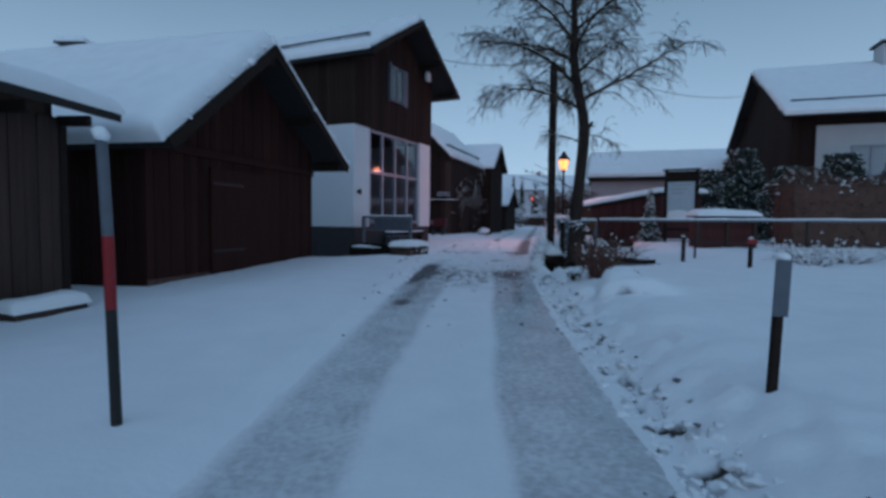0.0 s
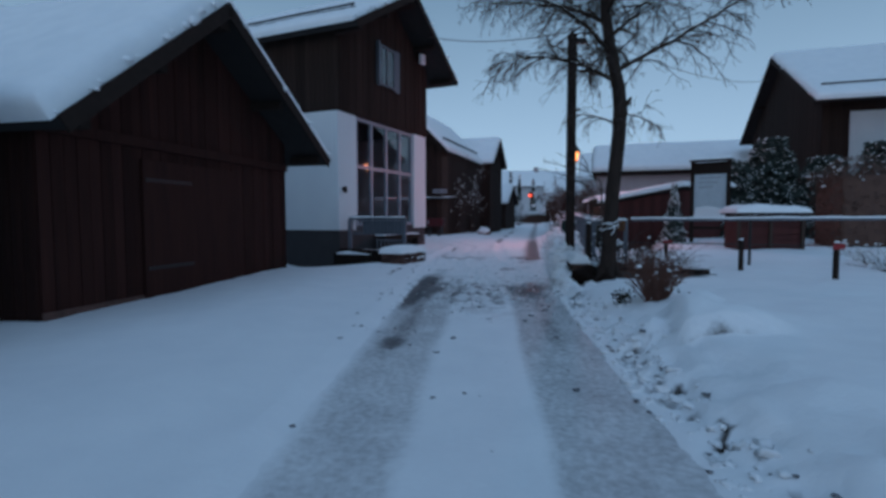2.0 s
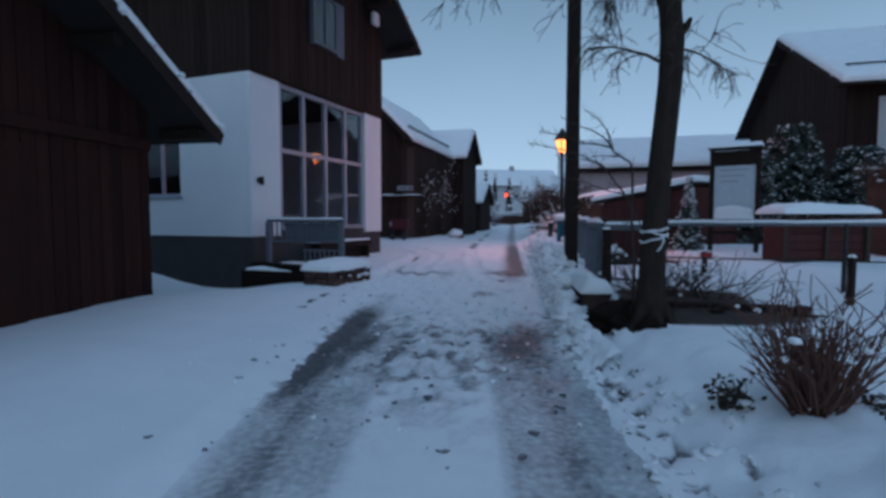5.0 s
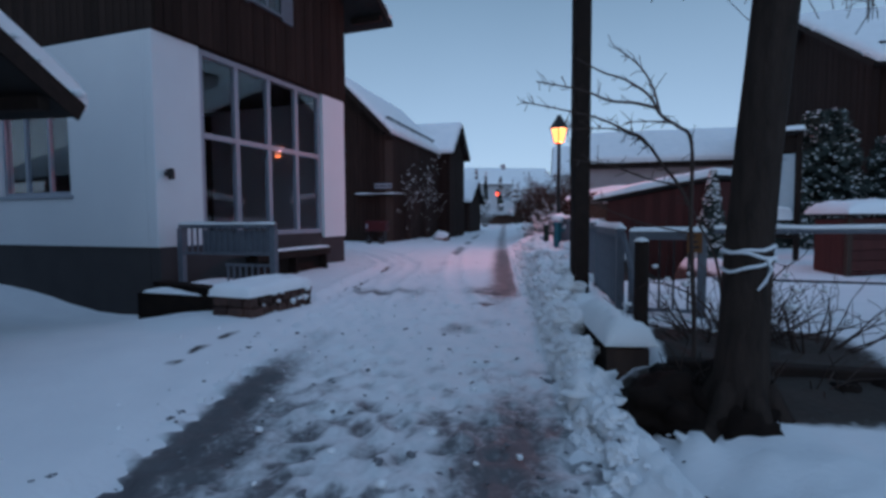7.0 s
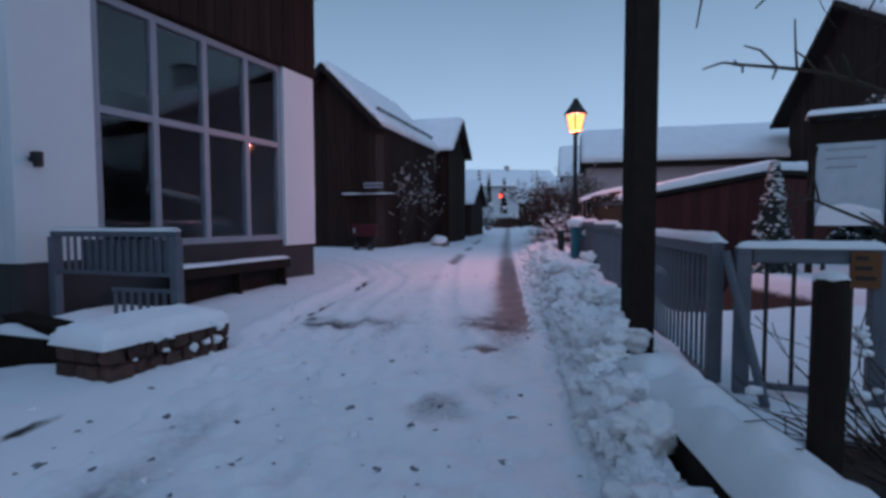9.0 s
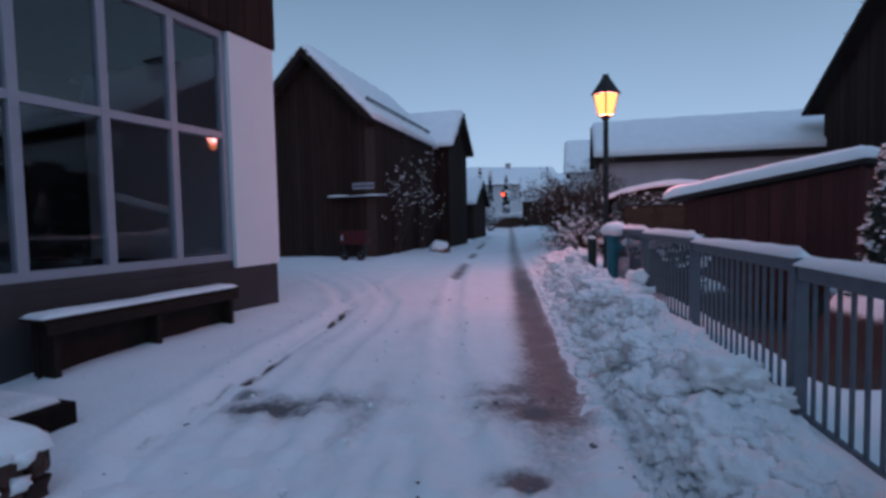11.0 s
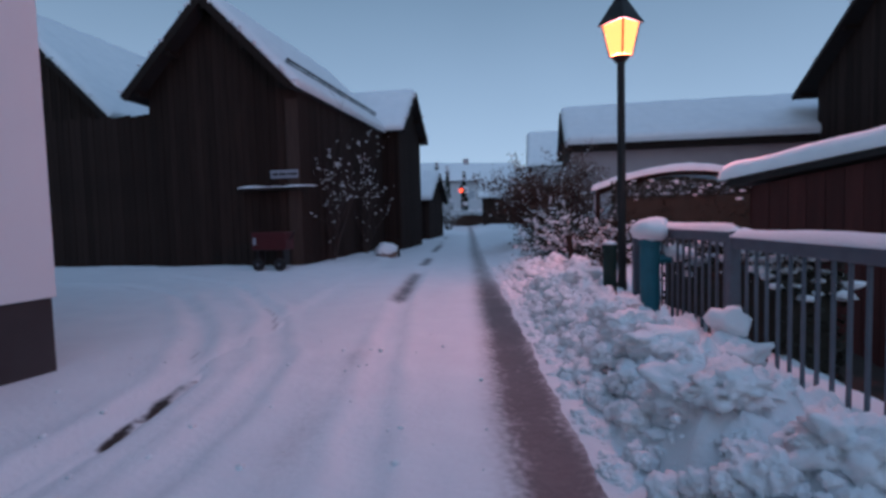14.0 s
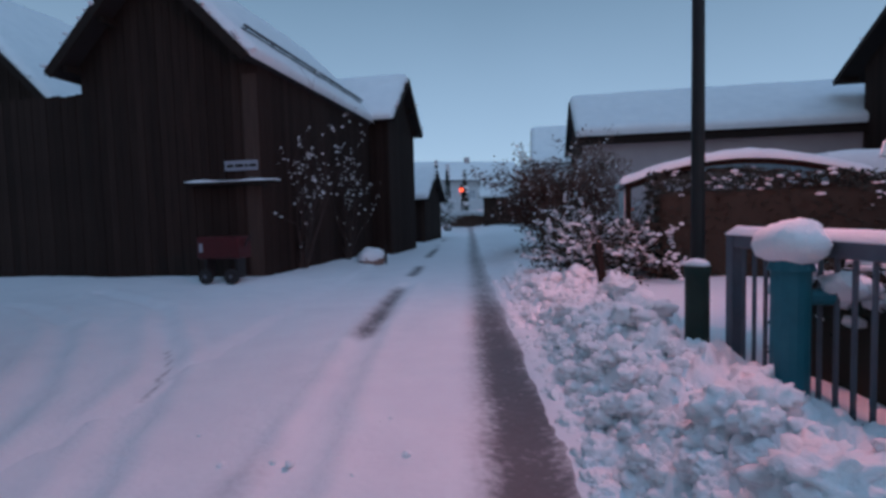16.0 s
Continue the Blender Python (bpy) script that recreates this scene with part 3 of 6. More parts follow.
        if snow and not plain:
            rg = random.Random(int(pl.x * 10) + (1 if right else 0))
            cv, cf = [], []
            for k in range(26):
                s = rg.uniform(0.1, L)
                clump(cv, cf, place(s, rg.uniform(-0.03, 0.1), rg.uniform(0.02, 0.12)), rg.uniform(0.03, 0.09), 0.7, 0.6, k * 1.3, 1)
            stuff(raw("verge_snow", cv, cf, SNOW, h, "ragged snow along the verge"))
        if guard:
            bm = bmesh.new()
            s = L - guard
            for k in (0.22, 0.31):
                cyl(bm, place(s, 0.5, k), place(s, min(depth, 9.0), k), 0.035, 0.035, 6)
            for i in range(int(min(depth, 9.0) / 1.2)):
                cyl(bm, place(s, 0.6 + 1.2 * i, -0.02), place(s, 0.6 + 1.2 * i, 0.34), 0.02, 0.02, 5)
            part("snow_guard", bm, IRON, h)
        # rafter ends under the front eave line and purlins under the verge
        if not plain:
            for s in (0.25, L * 0.5, L - 0.35):
                c = place(s, 0, -th - 0.09)
                part("purlin", boxed(c[0] - 0.07, c[0] + 0.07, 0.08, go, c[2] - 0.08, c[2] + 0.07), BEAM, h)
    part("ceiling_board", boxed(x0 + t, x1 - t, go + t, depth - t, ze - 0.3, ze - 0.22), wall, h)
    return h, (x0, x1, xm, under)


def window(parent, x0, x1, z0, z1, y, cols=2, rows=1, frame=FRAME, bar=0.05, deep=0.08, sill=False):
    """A framed window in the plane y of its house, seen from below y."""
    w = new("window")
    w.parent = parent
    bm = bmesh.new()
    for a, b in ((x0, x0 + bar), (x1 - bar, x1)):
        box(bm, a, b, y - deep, y, z0, z1)
    for a, b in ((z0, z0 + bar), (z1 - bar, z1)):
        box(bm, x0 + bar, x1 - bar, y - deep, y, a, b)
    part("window_frame", bm, frame, w)
    for i in range(1, cols):
        x = x0 + (x1 - x0) * i / cols
        part("mullion", boxed(x - bar / 2, x + bar / 2, y - deep + 0.004, y - 0.004, z0 + bar, z1 - bar), frame, w)
    for j in range(1, rows):
        z = z0 + (z1 - z0) * (0.55 if rows == 2 else j / rows)
        part("transom", boxed(x0 + bar, x1 - bar, y - deep + 0.01, y - 0.01, z - bar / 2, z + bar / 2), frame, w)
    zc = [z0 + bar] + ([z0 + (z1 - z0) * 0.55] if rows == 2 else []) + [z1 - bar]
    for i in range(cols):
        for j in range(len(zc) - 1):
            a, b = x0 + (x1 - x0) * i / cols + bar / 2, x0 + (x1 - x0) * (i + 1) / cols - bar / 2
            ob = part("pane", boxed(a, b, y - deep / 2 - 0.004, y - deep / 2 + 0.004, zc[j] + bar / 3, zc[j + 1] - bar / 3), GLASS, w)
            ob.visible_shadow = False
    if sill:
        part("window_sill", boxed(x0 - 0.06, x1 + 0.06, y - deep - 0.1, y - 0.002, z0 - 0.06, z0 - 0.004, 0.008), frame, w)
    return w


# the barn beside the lane
BGO = 0.8
barn, (bx0, bx1, bxm, bun) = gabled("barn", "dark red-brown timber barn with a deep snow-covered gable roof", "barn", (-4.47, 8.43), (-2.82, 15.47), 3.02, 5.27, BGO, (0.35, 0.8), 13.0, 0.25, BARN, 0.19, 0.34, ridge=0.45, zl=2.74)
part("crossbeam", boxed(bx0, bx1, BGO - 0.10, BGO - 0.037, 2.42, 2.58, 0.01), BARN, barn)
door = part("barn_door", boxed(2.0, 4.3, BGO - 0.09, BGO - 0.04, 0.02, 2.25, 0.008), BARN, barn, "plank barn door")
for k in (0.5, 1.9):
    part("hinge", boxed(2.05, 3.1, BGO - 0.10, BGO - 0.091, k, k + 0.06), IRON, door)
part("foundation", boxed(bx0 - 0.02, bx1 + 0.02, BGO - 0.05, BGO - 0.038, -0.4, 0.12), RUBBLE, barn)

# the low hut beside the barn
hut = thing("hut", pose(-5.42, 7.35, 0.1, 0, 0, 84), "weathered brown board hut with a snow-covered lean-to roof", "hut")
HL, HH = 8.0, 2.75
part("front_wall", boxed(-HL, 0, 0, 0.12, -0.3, HH), HUTW, hut)
part("end_wall", boxed(-0.12, 0, 0.12, 4.0, -0.3, HH + 0.5), HUTW, hut)
for i in range(38):
    a = -0.21 * (i + 1)
    part("board", boxed(a + 0.006, a + 0.204, -0.03 - 0.006 * (i % 2), -0.001, -0.1, HH - 0.02), HUTW, hut)
part("corner_post", boxed(-0.07, 0.05, -0.06, 0.08, -0.2, HH, 0.01), BEAM, hut)


def hut_roof(x, y, hh):
    return (-HL + x, -0.55 + y, HH + 0.02 + 0.28 * y + hh)


bm = bmesh.new()
vv = [bm.verts.new(hut_roof(*c)) for c in ((0, 0, 0), (HL + 0.5, 0, 0), (HL + 0.5, 4.8, 0), (0, 4.8, 0), (0, 0, 0.12), (HL + 0.5, 0, 0.12), (HL + 0.5, 4.8, 0.12), (0, 4.8, 0.12))]
for f in ((3, 2, 1, 0), (4, 5, 6, 7), (0, 1, 5, 4), (1, 2, 6, 5), (2, 3, 7, 6), (3, 0, 4, 7)):
    bm.faces.new([vv[k] for k in f])
part("roof_slope", bm, ROOF, hut)
vs, fs = snow_sheet(HL + 0.6, 4.8, 0.22, lambda x, y, hh: hut_roof(x, y, hh + 0.125), r=0.2, seed=3)
raw("roof_snow", vs, fs, SNOW, hut, "thick fresh snow lying on the roof")
for i in range(9):
    part("rafter", boxed(-HL + 0.3 + 0.95 * i, -HL + 0.38 + 0.95 * i, -0.5, -0.04, HH - 0.13, HH + 0.01), BEAM, hut)

# the tall house with the white ground floor
hs, (hx0, hx1, hxm, hun) = gabled("house", "tall house with dark timber upper floor over white plastered ground floor", "house", (-2.32, 16.80), (0.684, 23.29), 6.95, 9.03, 0.95, (0.53, 0.87), 11.0, 0.30, BARN2, 0.17, 0.22, clad_from=4.72, guard=1.0)
HB = 0.30
ZW = 1.22 - HB
part("plinth", boxed(hx0, hx1 - 0.06, 0.99, 1.19, -0.5, ZW), PLINTH, hs, "dark grey rendered plinth")
part("plinth", boxed(hx0, hx0 + 0.25, 1.2, 10.8, -0.5, ZW), PLINTH, hs)
part("plinth", boxed(hx1 - 0.25, hx1 - 0.06, 1.2, 10.8, -0.5, ZW), PLINTH, hs)
WL, WR = hx0 + 0.94, hx0 + 4.72
WB, WT = 1.34 - HB, 4.70 - HB
part("white_wall", boxed(hx0 - 0.03, WL, 0.99, 1.19, ZW, 4.715 - HB, 0.012), PLASTER, hs, "white plastered wall")
part("white_wall", boxed(WR, hx1 - 0.04, 0.95, 1.19, ZW, 4.715 - HB, 0.012), PLASTER, hs, "white plastered pier")
part("white_wall", boxed(WL, WR, 1.02, 1.19, ZW, WB), PLINTH, hs)
part("white_wall", boxed(hx0 - 0.03, hx0 + 0.2, 1.19, 3.0, ZW, 4.715 - HB), PLASTER, hs, "white plastered wall")
part("white_wall", boxed(hx0 - 0.03, hx0 + 0.2, 4.9, 10.8, ZW, 4.715 - HB), PLASTER, hs, "white plastered wall")
part("white_wall", boxed(hx0 - 0.03, hx0 + 0.2, 3.0, 4.9, ZW, 2.12 - HB), PLASTER, hs, "white plastered wall")
part("white_wall", boxed(hx0 - 0.03, hx0 + 0.2, 3.0, 4.9, 3.62 - HB, 4.715 - HB), PLASTER, hs, "white plastered wall")
part("white_wall", boxed(hx1 - 0.24, hx1 - 0.04, 1.2, 10.8, ZW, 4.715 - HB), PLASTER, hs, "white plastered wall")
part("back_wall_lower", boxed(hx0, hx1, 10.8, 11.0, -0.5, 4.71 - HB), PLASTER, hs)
# added room behind the panes, its darkness put into the surface colour
part("floor", boxed(hx0 + 0.25, hx1 - 0.25, 1.2, 10.8, 0.9, 1.0 - 0.02), UNLIT_ROOM, hs)
part("room_wall", boxed(hx0 + 0.25, hx1 - 0.25, 5.2, 5.3, 0.99, 4.3), UNLIT_ROOM, hs)
part("ceiling", boxed(hx0 + 0.21, hx1 - 0.21, 1.17, 10.79, 4.42, 4.5), UNLIT_ROOM, hs)
window(hs, WL, WR, WB, WT, 1.14, 4, 2, FRAME, 0.10, 0.12)
sw = window(hs, -4.9, -3.0, 2.12 - HB, 3.62 - HB, 0.12, 3, 1, FRAME, 0.06, 0.08, True)
sw.matrix_local = Matrix.Translation((hx0, 0, 0)) @ Matrix.Rotation(radians(-90), 4, "Z")
uw = window(hs, hx0 + 2.15, hx0 + 3.15, 5.95 - HB, 7.25 - HB, 0.912, 2, 1, STEEL, 0.06, 0.06)
part("shutter", boxed(hx0 + 2.02, hx0 + 2.14, 0.80, 0.912, 5.9 - HB, 7.3 - HB, 0.008), STEEL, hs)
part("shutter", boxed(hx0 + 3.16, hx0 + 3.52, 0.87, 0.912, 5.9 - HB, 7.3 - HB, 0.008), STEEL, hs)
part("floodlight", boxed(hx0 + 4.82, hx0 + 5.16, 0.66, 0.78, 7.30 - HB, 7.66 - HB, 0.03), WHITE, hs, "pale square floodlight")
part("floodlight_bracket", boxed(hx0 + 4.95, hx0 + 5.03, 0.78, 0.92, 7.36 - HB, 7.44 - HB), IRON, hs)
bm = bmesh.new()
cyl(bm, (hx0 + 0.17, 0.989, 2.43 - HB), (hx0 + 0.17, 0.90, 2.43 - HB), 0.04, 0.04, 12)
cyl(bm, (hx0 + 0.17, 0.90, 2.50 - HB), (hx0 + 0.17, 0.87, 2.34 - HB), 0.065, 0.05, 12)
part("wall_lamp", bm, IRON, hs, "small dark wall lamp, unlit")
part("gutter", cyl(bmesh.new(), (7.2, 0.0, 6.9 - HB), (7.2, 11.3, 6.9 - HB), 0.07, 0.07, 10), IRON, hs)

# the dark barn across the junction
b2, (cx0, cx1, cxm, cun) = gabled("timber_barn", "dark grey-brown timber barn with a steep snowy roof", "barn", (-4.38, 33.63), (0.44, 31.96), 5.44, 8.00, 0.5, (0.45, 0.12), 8.2, 0.55, BARN2, 0.2, 0.2, guard=0.8)
part("ledge", boxed(cx1 - 1.7, cx1 + 0.5, 0.18, 0.46, 2.17, 2.23, 0.01), BEAM, b2)
vs, fs = snow_sheet(2.2, 0.28, 0.035, lambda x, y, hh: (cx1 - 1.7 + x, 0.18 + y, 2.234 + hh), r=0.06)
raw("ledge_snow", vs, fs, SNOW, b2, "snow on the ledge")
sign = part("name_board", boxed(cx1 - 0.83, cx1 - 0.02, 0.42, 0.465, 2.48, 2.70, 0.006), FRAME, b2, "pale name board with unreadable dark lettering")
for i, (a, b) in enumerate(((0.06, 0.22), (0.26, 0.46), (0.50, 0.58), (0.62, 0.78))):
    part("lettering_bar", boxed(cx1 - 0.83 + a, cx1 - 0.83 + b, 0.412, 0.419, 2.55, 2.62), IRON, sign)
part("plaster_corner", boxed(cx1 - 0.32, cx1 + 0.03, 0.44, 0.462, 0.0, 4.6), HUTW, b2)

# the house behind it, its gable to the lane
h5, (dx0, dx1, dxm, dun) = gabled("brown_house", "brown timber house with a snowy roof, its gable to the lane", "house", (3.90, 39.17), (5.36, 43.33), 5.50, 7.42, 0.35, (0.3, 0.3), 9.0, 0.55, BARN2, 0.2, 0.2)

# the roof beyond the junction
b3, _ = gabled("back_barn", "dark barn set back behind the junction, snow on its roof", "barn", (-15.2, 40.9), (-6.72, 38.0), 5.75, 10.1, 0.5, (0.5, 0.5), 9.0, 0.5, BARN2, 0.2, 0.22)

# the board wall between the two barns
bw_ = thing("board_wall", pose(-12.2, 36.87, 0.45, 0, 0, -18.6), "tall dark board wall beside the timber barn", "wall")
part("rail", boxed(0, 8.9, 0.03, 0.09, 4.0, 4.1), BEAM, bw_)
part("rail", boxed(0, 8.9, 0.03, 0.09, 2.3, 2.4), BEAM, bw_)
part("rail", boxed(0, 8.9, 0.03, 0.09, 0.6, 0.7), BEAM, bw_)
me_b = None
for i in range(43):
    if me_b is None:
        ob = part("board", boxed(0.004, 0.204, -0.012, 0.026, -0.4, 4.55, 0.004), BARN2, bw_)
        me_b = ob.data
    else:
        ob = new("board", me_b)
        ob.parent = bw_
    ob.location = (0.21 * i, 0.006 * (i % 2), 0.02 * ((i * 7) % 3))

# the big house across the garden
rh, (ex0, ex1, exm, eun) = gabled("garden_house", "large house with dark boarded gable and snow-covered roof", "house", (20.66, 38.10), (16.14, 24.85), 6.65, 10.40, 0.6, (0.9, 0.9), 14.0, 0.6, BARN2, 0.24, 0.25, guard=1.2)
RB = 0.6
part("pale_wall", boxed(ex1 + 0.032, ex1 + 0.08, 1.6, 13.5, 0.0, 5.6), PALE, rh, "pale plastered side wall")
w5 = window(rh, 3.0, 4.6, 3.2, 4.6, 0.06, 2, 1, FRAME, 0.07, 0.08, True)
w5.matrix_local = Matrix.Translation((ex1 + 0.14, 0, 0)) @ Matrix.Rotation(radians(90), 4, "Z")
ch = part("chimney", boxed(exm - 0.1, exm + 1.1, 6.0, 7.2, 8.2, 10.7, 0.03), PALE, rh, "plastered chimney stack")
part("chimney_cap", boxed(exm - 0.25, exm + 1.25, 5.85, 7.35, 10.7, 10.85, 0.02), IRON, ch)

# the long low house
lh, (fx0, fx1, fxm, fun) = gabled("long_house", "long low house with pale pink walls and snowy roof", "house", (13.1, 46.2), (11.1, 40.1), 4.95, 6.93, 0.3, (0.3, 0.3), 17.5, 0.6, PINK, 0.2, 0.3, plain=True)
part("eave_fascia", boxed(fx1 + 0.05, fx1 + 0.32, 0.1, 17.4, 4.0, 4.22), BEAM, lh)
part("gable_boards", prism([(fx0, 3.7), (fx1, 3.7), (fx1, fun(fx1)), (fxm, fun(fxm)), (fx0, fun(fx0))], 0.24, 0.298), BARN2, lh)


# ---- beside the lane ----
def tube(vs, fs, pts, radii, n=5):
    """A tapering tube along points, added to lists of corners and faces."""
    n0 = len(vs)
    for k, (p, r) in enumerate(zip(pts, radii)):
        d = (pts[min(k + 1, len(pts) - 1)] - pts[max(k - 1, 0)]).normalized()
        a = d.orthogonal().normalized() if abs(d.z) > 0.99 else d.cross(Vector((0, 0, 1))).normalized()
        b = d.cross(a)
        for i in range(n):
            w = 2 * math.pi * i / n
            vs.append(p + r * (math.cos(w) * a + math.sin(w) * b))
    for k in range(len(pts) - 1):
        for i in range(n):
            j = (i + 1) % n
            fs.append((n0 + k * n + i, n0 + k * n + j, n0 + k * n + n + j, n0 + k * n + n + i))


def at_ground(x, y, up=0.0, yaw=0.0):
    return pose(x, y, ground_z(x, y) + up, 0, 0, yaw)


def cap(parent, x, y, z, r, h, name="snow_cap"):
    vs, fs = [], []
    clump(vs, fs, (x, y, z), r, h / r, 0.25, x + 3 * y, 2)
    return raw(name, vs, fs, SNOW, parent, "cap of fresh snow")


# the snow pole, dark below, grey above; red lens glare is painted on its middle
sp = thing("snow_pole", pose(-2.10, 3.17, 0.02), "slim grey snow pole with red lens glare painted on, and snow cap", "pole")
part("lower_pole", cyl(bmesh.new(), (0.02, 0, 0), (0.0, 0, 0.86), 0.033, 0.033, 12), IRON, sp)
part("red_glare_band", cyl(bmesh.new(), (0.0, 0, 0.86), (-0.01, 0, 1.32), 0.034, 0.034, 12), RED_PAINT_GLARE, sp, "red lens glare painted on as a band")
part("upper_pole", cyl(bmesh.new(), (-0.01, 0, 1.32), (-0.035, 0, 1.93), 0.033, 0.033, 12), STEEL, sp)
cap(sp, -0.035, 0, 1.95, 0.05, 0.05)

# the marker post with its plate
mk = thing("marker_post", pose(2.235, 3.40, 0.24, 0, 2, 0), "dark marker post with a pale plate and snow cap", "post")
part("post", boxed(-0.027, 0.027, -0.027, 0.027, -0.15, 1.0, 0.006), BEAM, mk)
part("plate", boxed(-0.062, 0.045, -0.042, -0.030, 0.60, 0.98, 0.004), STEEL, mk, "pale metal plate")
cap(mk, 0, 0, 1.0, 0.055, 0.03)


# the bare tree
def bare_tree(name, x, y, base, label, seed=5):
    rng = random.Random(seed)
    tr = thing(name, pose(0, 0, 0), label, "tree")
    tv, tf = [], []
    trunk = [Vector((x + dx, y + dy, z)) for dx, dy, z in ((-0.02, 0, base - 0.2), (-0.01, 0, base + 0.25), (0.0, 0, 0.9), (0.02, 0, 1.5), (0.05, -0.02, 2.1), (0.10, -0.02, 2.6), (0.145, -0.02, 3.1), (0.165, 0.0, 3.55), (0.14, 0.02, 3.9), (0.05, 0.04, 4.3), (-0.04, 0.06, 4.8), (-0.10, 0.08, 5.3), (-0.08, 0.1, 6.0), (-0.14, 0.1, 7.2), (-0.2, 0.1, 8.4))]
    rad = [0.22, 0.165, 0.142, 0.132, 0.126, 0.125, 0.124, 0.125, 0.12, 0.108, 0.10, 0.095, 0.075, 0.05, 0.02]
    tube(tv, tf, trunk, rad, 14)
    for a in range(6):
        w = a * 1.05 + 0.4
        d = Vector((math.cos(w), math.sin(w), 0))
        tube(tv, tf, [Vector((x, y, base + 0.3)) + 0.10 * d, Vector((x, y, base + 0.08)) + 0.22 * d, Vector((x, y, base - 0.08)) + 0.45 * d], [0.08, 0.07, 0.03], 7)
    tube(tv, tf, [Vector((x + 0.2, y, 3.55)), Vector((x + 0.30, y - 0.05, 3.66)), Vector((x + 0.34, y - 0.05, 3.74))], [0.06, 0.045, 0.02], 7)
    raw("trunk", tv, tf, BARK, tr)

    def strand(p, d, length, r, steps, wild, droop, least):
        """A crooked branch that first follows its own direction and then hangs."""
        pts, rs = [p.copy()], [r]
        for k in range(steps):
            kick = Vector((rng.uniform(-1, 1), rng.uniform(-1, 1), rng.uniform(-0.7, 0.7))) * wild
            d = (d + kick - Vector((0, 0, droop * (0.3 + 1.4 * k / steps)))).normalized()
            pts.append(pts[-1] + d * length / steps)
            rs.append(max(least, r * (1 - 0.8 * (k + 1) / steps)))
        return pts, rs

    def aside(a, b, keep, lift):
        return ((b - a).normalized() * keep + Vector((rng.uniform(-1, 1), rng.uniform(-1, 1), rng.uniform(-0.7, 0.6) + lift))).normalized()

    def grow(p, d, length, r, out):
        bv, bf, wv, wf, nv, nf = out
        pts, rs = strand(p, d, length, r, 9, 0.24, 0.05, 0.010)
        tube(bv, bf, pts, rs, 7)
        for a, b, ra in zip(pts[2:-1], pts[3:], rs[2:]):
            u = Vector((0, 0, ra * 0.8))
            tube(nv, nf, [a + u, (a + b) / 2 + u * 1.2, b + u], [ra * 0.4, ra * 0.5, ra * 0.35], 4)
        small = length < 1.2
        for k in range(2 if small else 1, 10):
            for _ in range(1 if small else 3):
                p2, r2 = strand(pts[k], aside(pts[k - 1], pts[k], 0.8, 0.15), length * rng.uniform(0.22, 0.50) * (1.15 - 0.05 * k), min(0.016, rs[k] * 0.6), 7, 0.30, 0.16, 0.0048)
                tube(bv, bf, p2, r2, 4)
                for j in range(1, 8):
                    for _ in range(1 if small else 2):
                        p3, r3 = strand(p2[j], aside(p2[j - 1], p2[j], 0.7, -0.1), rng.uniform(0.10, 0.42), 0.0060, 5, 0.42, 0.26, 0.0036)
                        tube(wv, wf, p3, r3, 3)
                        if rng.random() < 0.8:
                            q = rng.randrange(1, 5)
                            p4, r4 = strand(p3[q], aside(p3[q - 1], p3[q], 0.6, 0.0), rng.uniform(0.05, 0.18), 0.0044, 3, 0.4, 0.15, 0.0034)
                            tube(wv, wf, p4, r4, 3)

    spots = [(3.25, 190, 0.15, 0.9, 0.030), (3.45, 20, 0.2, 0.8, 0.026), (4.0, 178, 0.55, 2.1, 0.050), (4.2, 335, 0.6, 2.4, 0.055), (4.4, 85, 0.7, 2.2, 0.05), (4.55, 215, 0.7, 2.5, 0.055), (4.8, 5, 0.8, 2.6, 0.055), (5.0, 140, 0.8, 2.6, 0.05), (5.2, 268, 0.9, 2.3, 0.05), (5.4, 60, 1.0, 2.5, 0.05), (5.6, 190, 1.0, 2.6, 0.05), (5.8, 350, 1.0, 2.6, 0.05), (6.2, 310, 1.2, 2.2, 0.045), (6.6, 110, 1.3, 2.1, 0.04), (7.0, 230, 1.4, 1.9, 0.035), (7.5, 20, 1.5, 1.6, 0.028), (6.0, 165, 1.3, 2.1, 0.04), (6.4, 35, 1.3, 2.0, 0.04)]
    for z, az, el, ln, r in spots:
        k = max(i for i in range(len(trunk)) if trunk[i].z <= z)
        f = 0 if k == len(trunk) - 1 else (z - trunk[k].z) / (trunk[k + 1].z - trunk[k].z)
        p = trunk[k].lerp(trunk[min(k + 1, len(trunk) - 1)], f)
        out = ([], [], [], [], [], [])
        grow(p, Vector((math.cos(radians(az)), math.sin(radians(az)), el)).normalized(), ln, 0.72 * r, out)
        limb = raw("limb", out[0], out[1], BARK, tr)
        stuff(raw("twig", out[2], out[3], TWIG, limb))
        if out[4]:
            stuff(raw("branch_snow", out[4], out[5], SNOW, limb, "thin snow lying along the branches"))
    cv, cf = [], []
    for z, tilt, r in ((1.40, 0.05, 0.142), (1.44, -0.03, 0.141), (1.485, 0.02, 0.141)):
        ring = [Vector((x + 0.015 + r * math.cos(w), y + r * math.sin(w), z + tilt * math.cos(w) + 0.006 * math.sin(5 * w))) for w in [2 * math.pi * i / 24 for i in range(25)]]
        tube(cv, cf, ring, [0.011] * 25, 6)
    tube(cv, cf, [Vector((x + 0.03, y - 0.142, 1.44)), Vector((x + 0.05, y - 0.16, 1.37)), Vector((x + 0.02, y - 0.155, 1.30)), Vector((x - 0.02, y - 0.15, 1.25))], [0.011, 0.012, 0.010, 0.006], 6)
    raw("tied_cord", cv, cf, WHITE, tr, "pale snowy cord tied round the trunk")
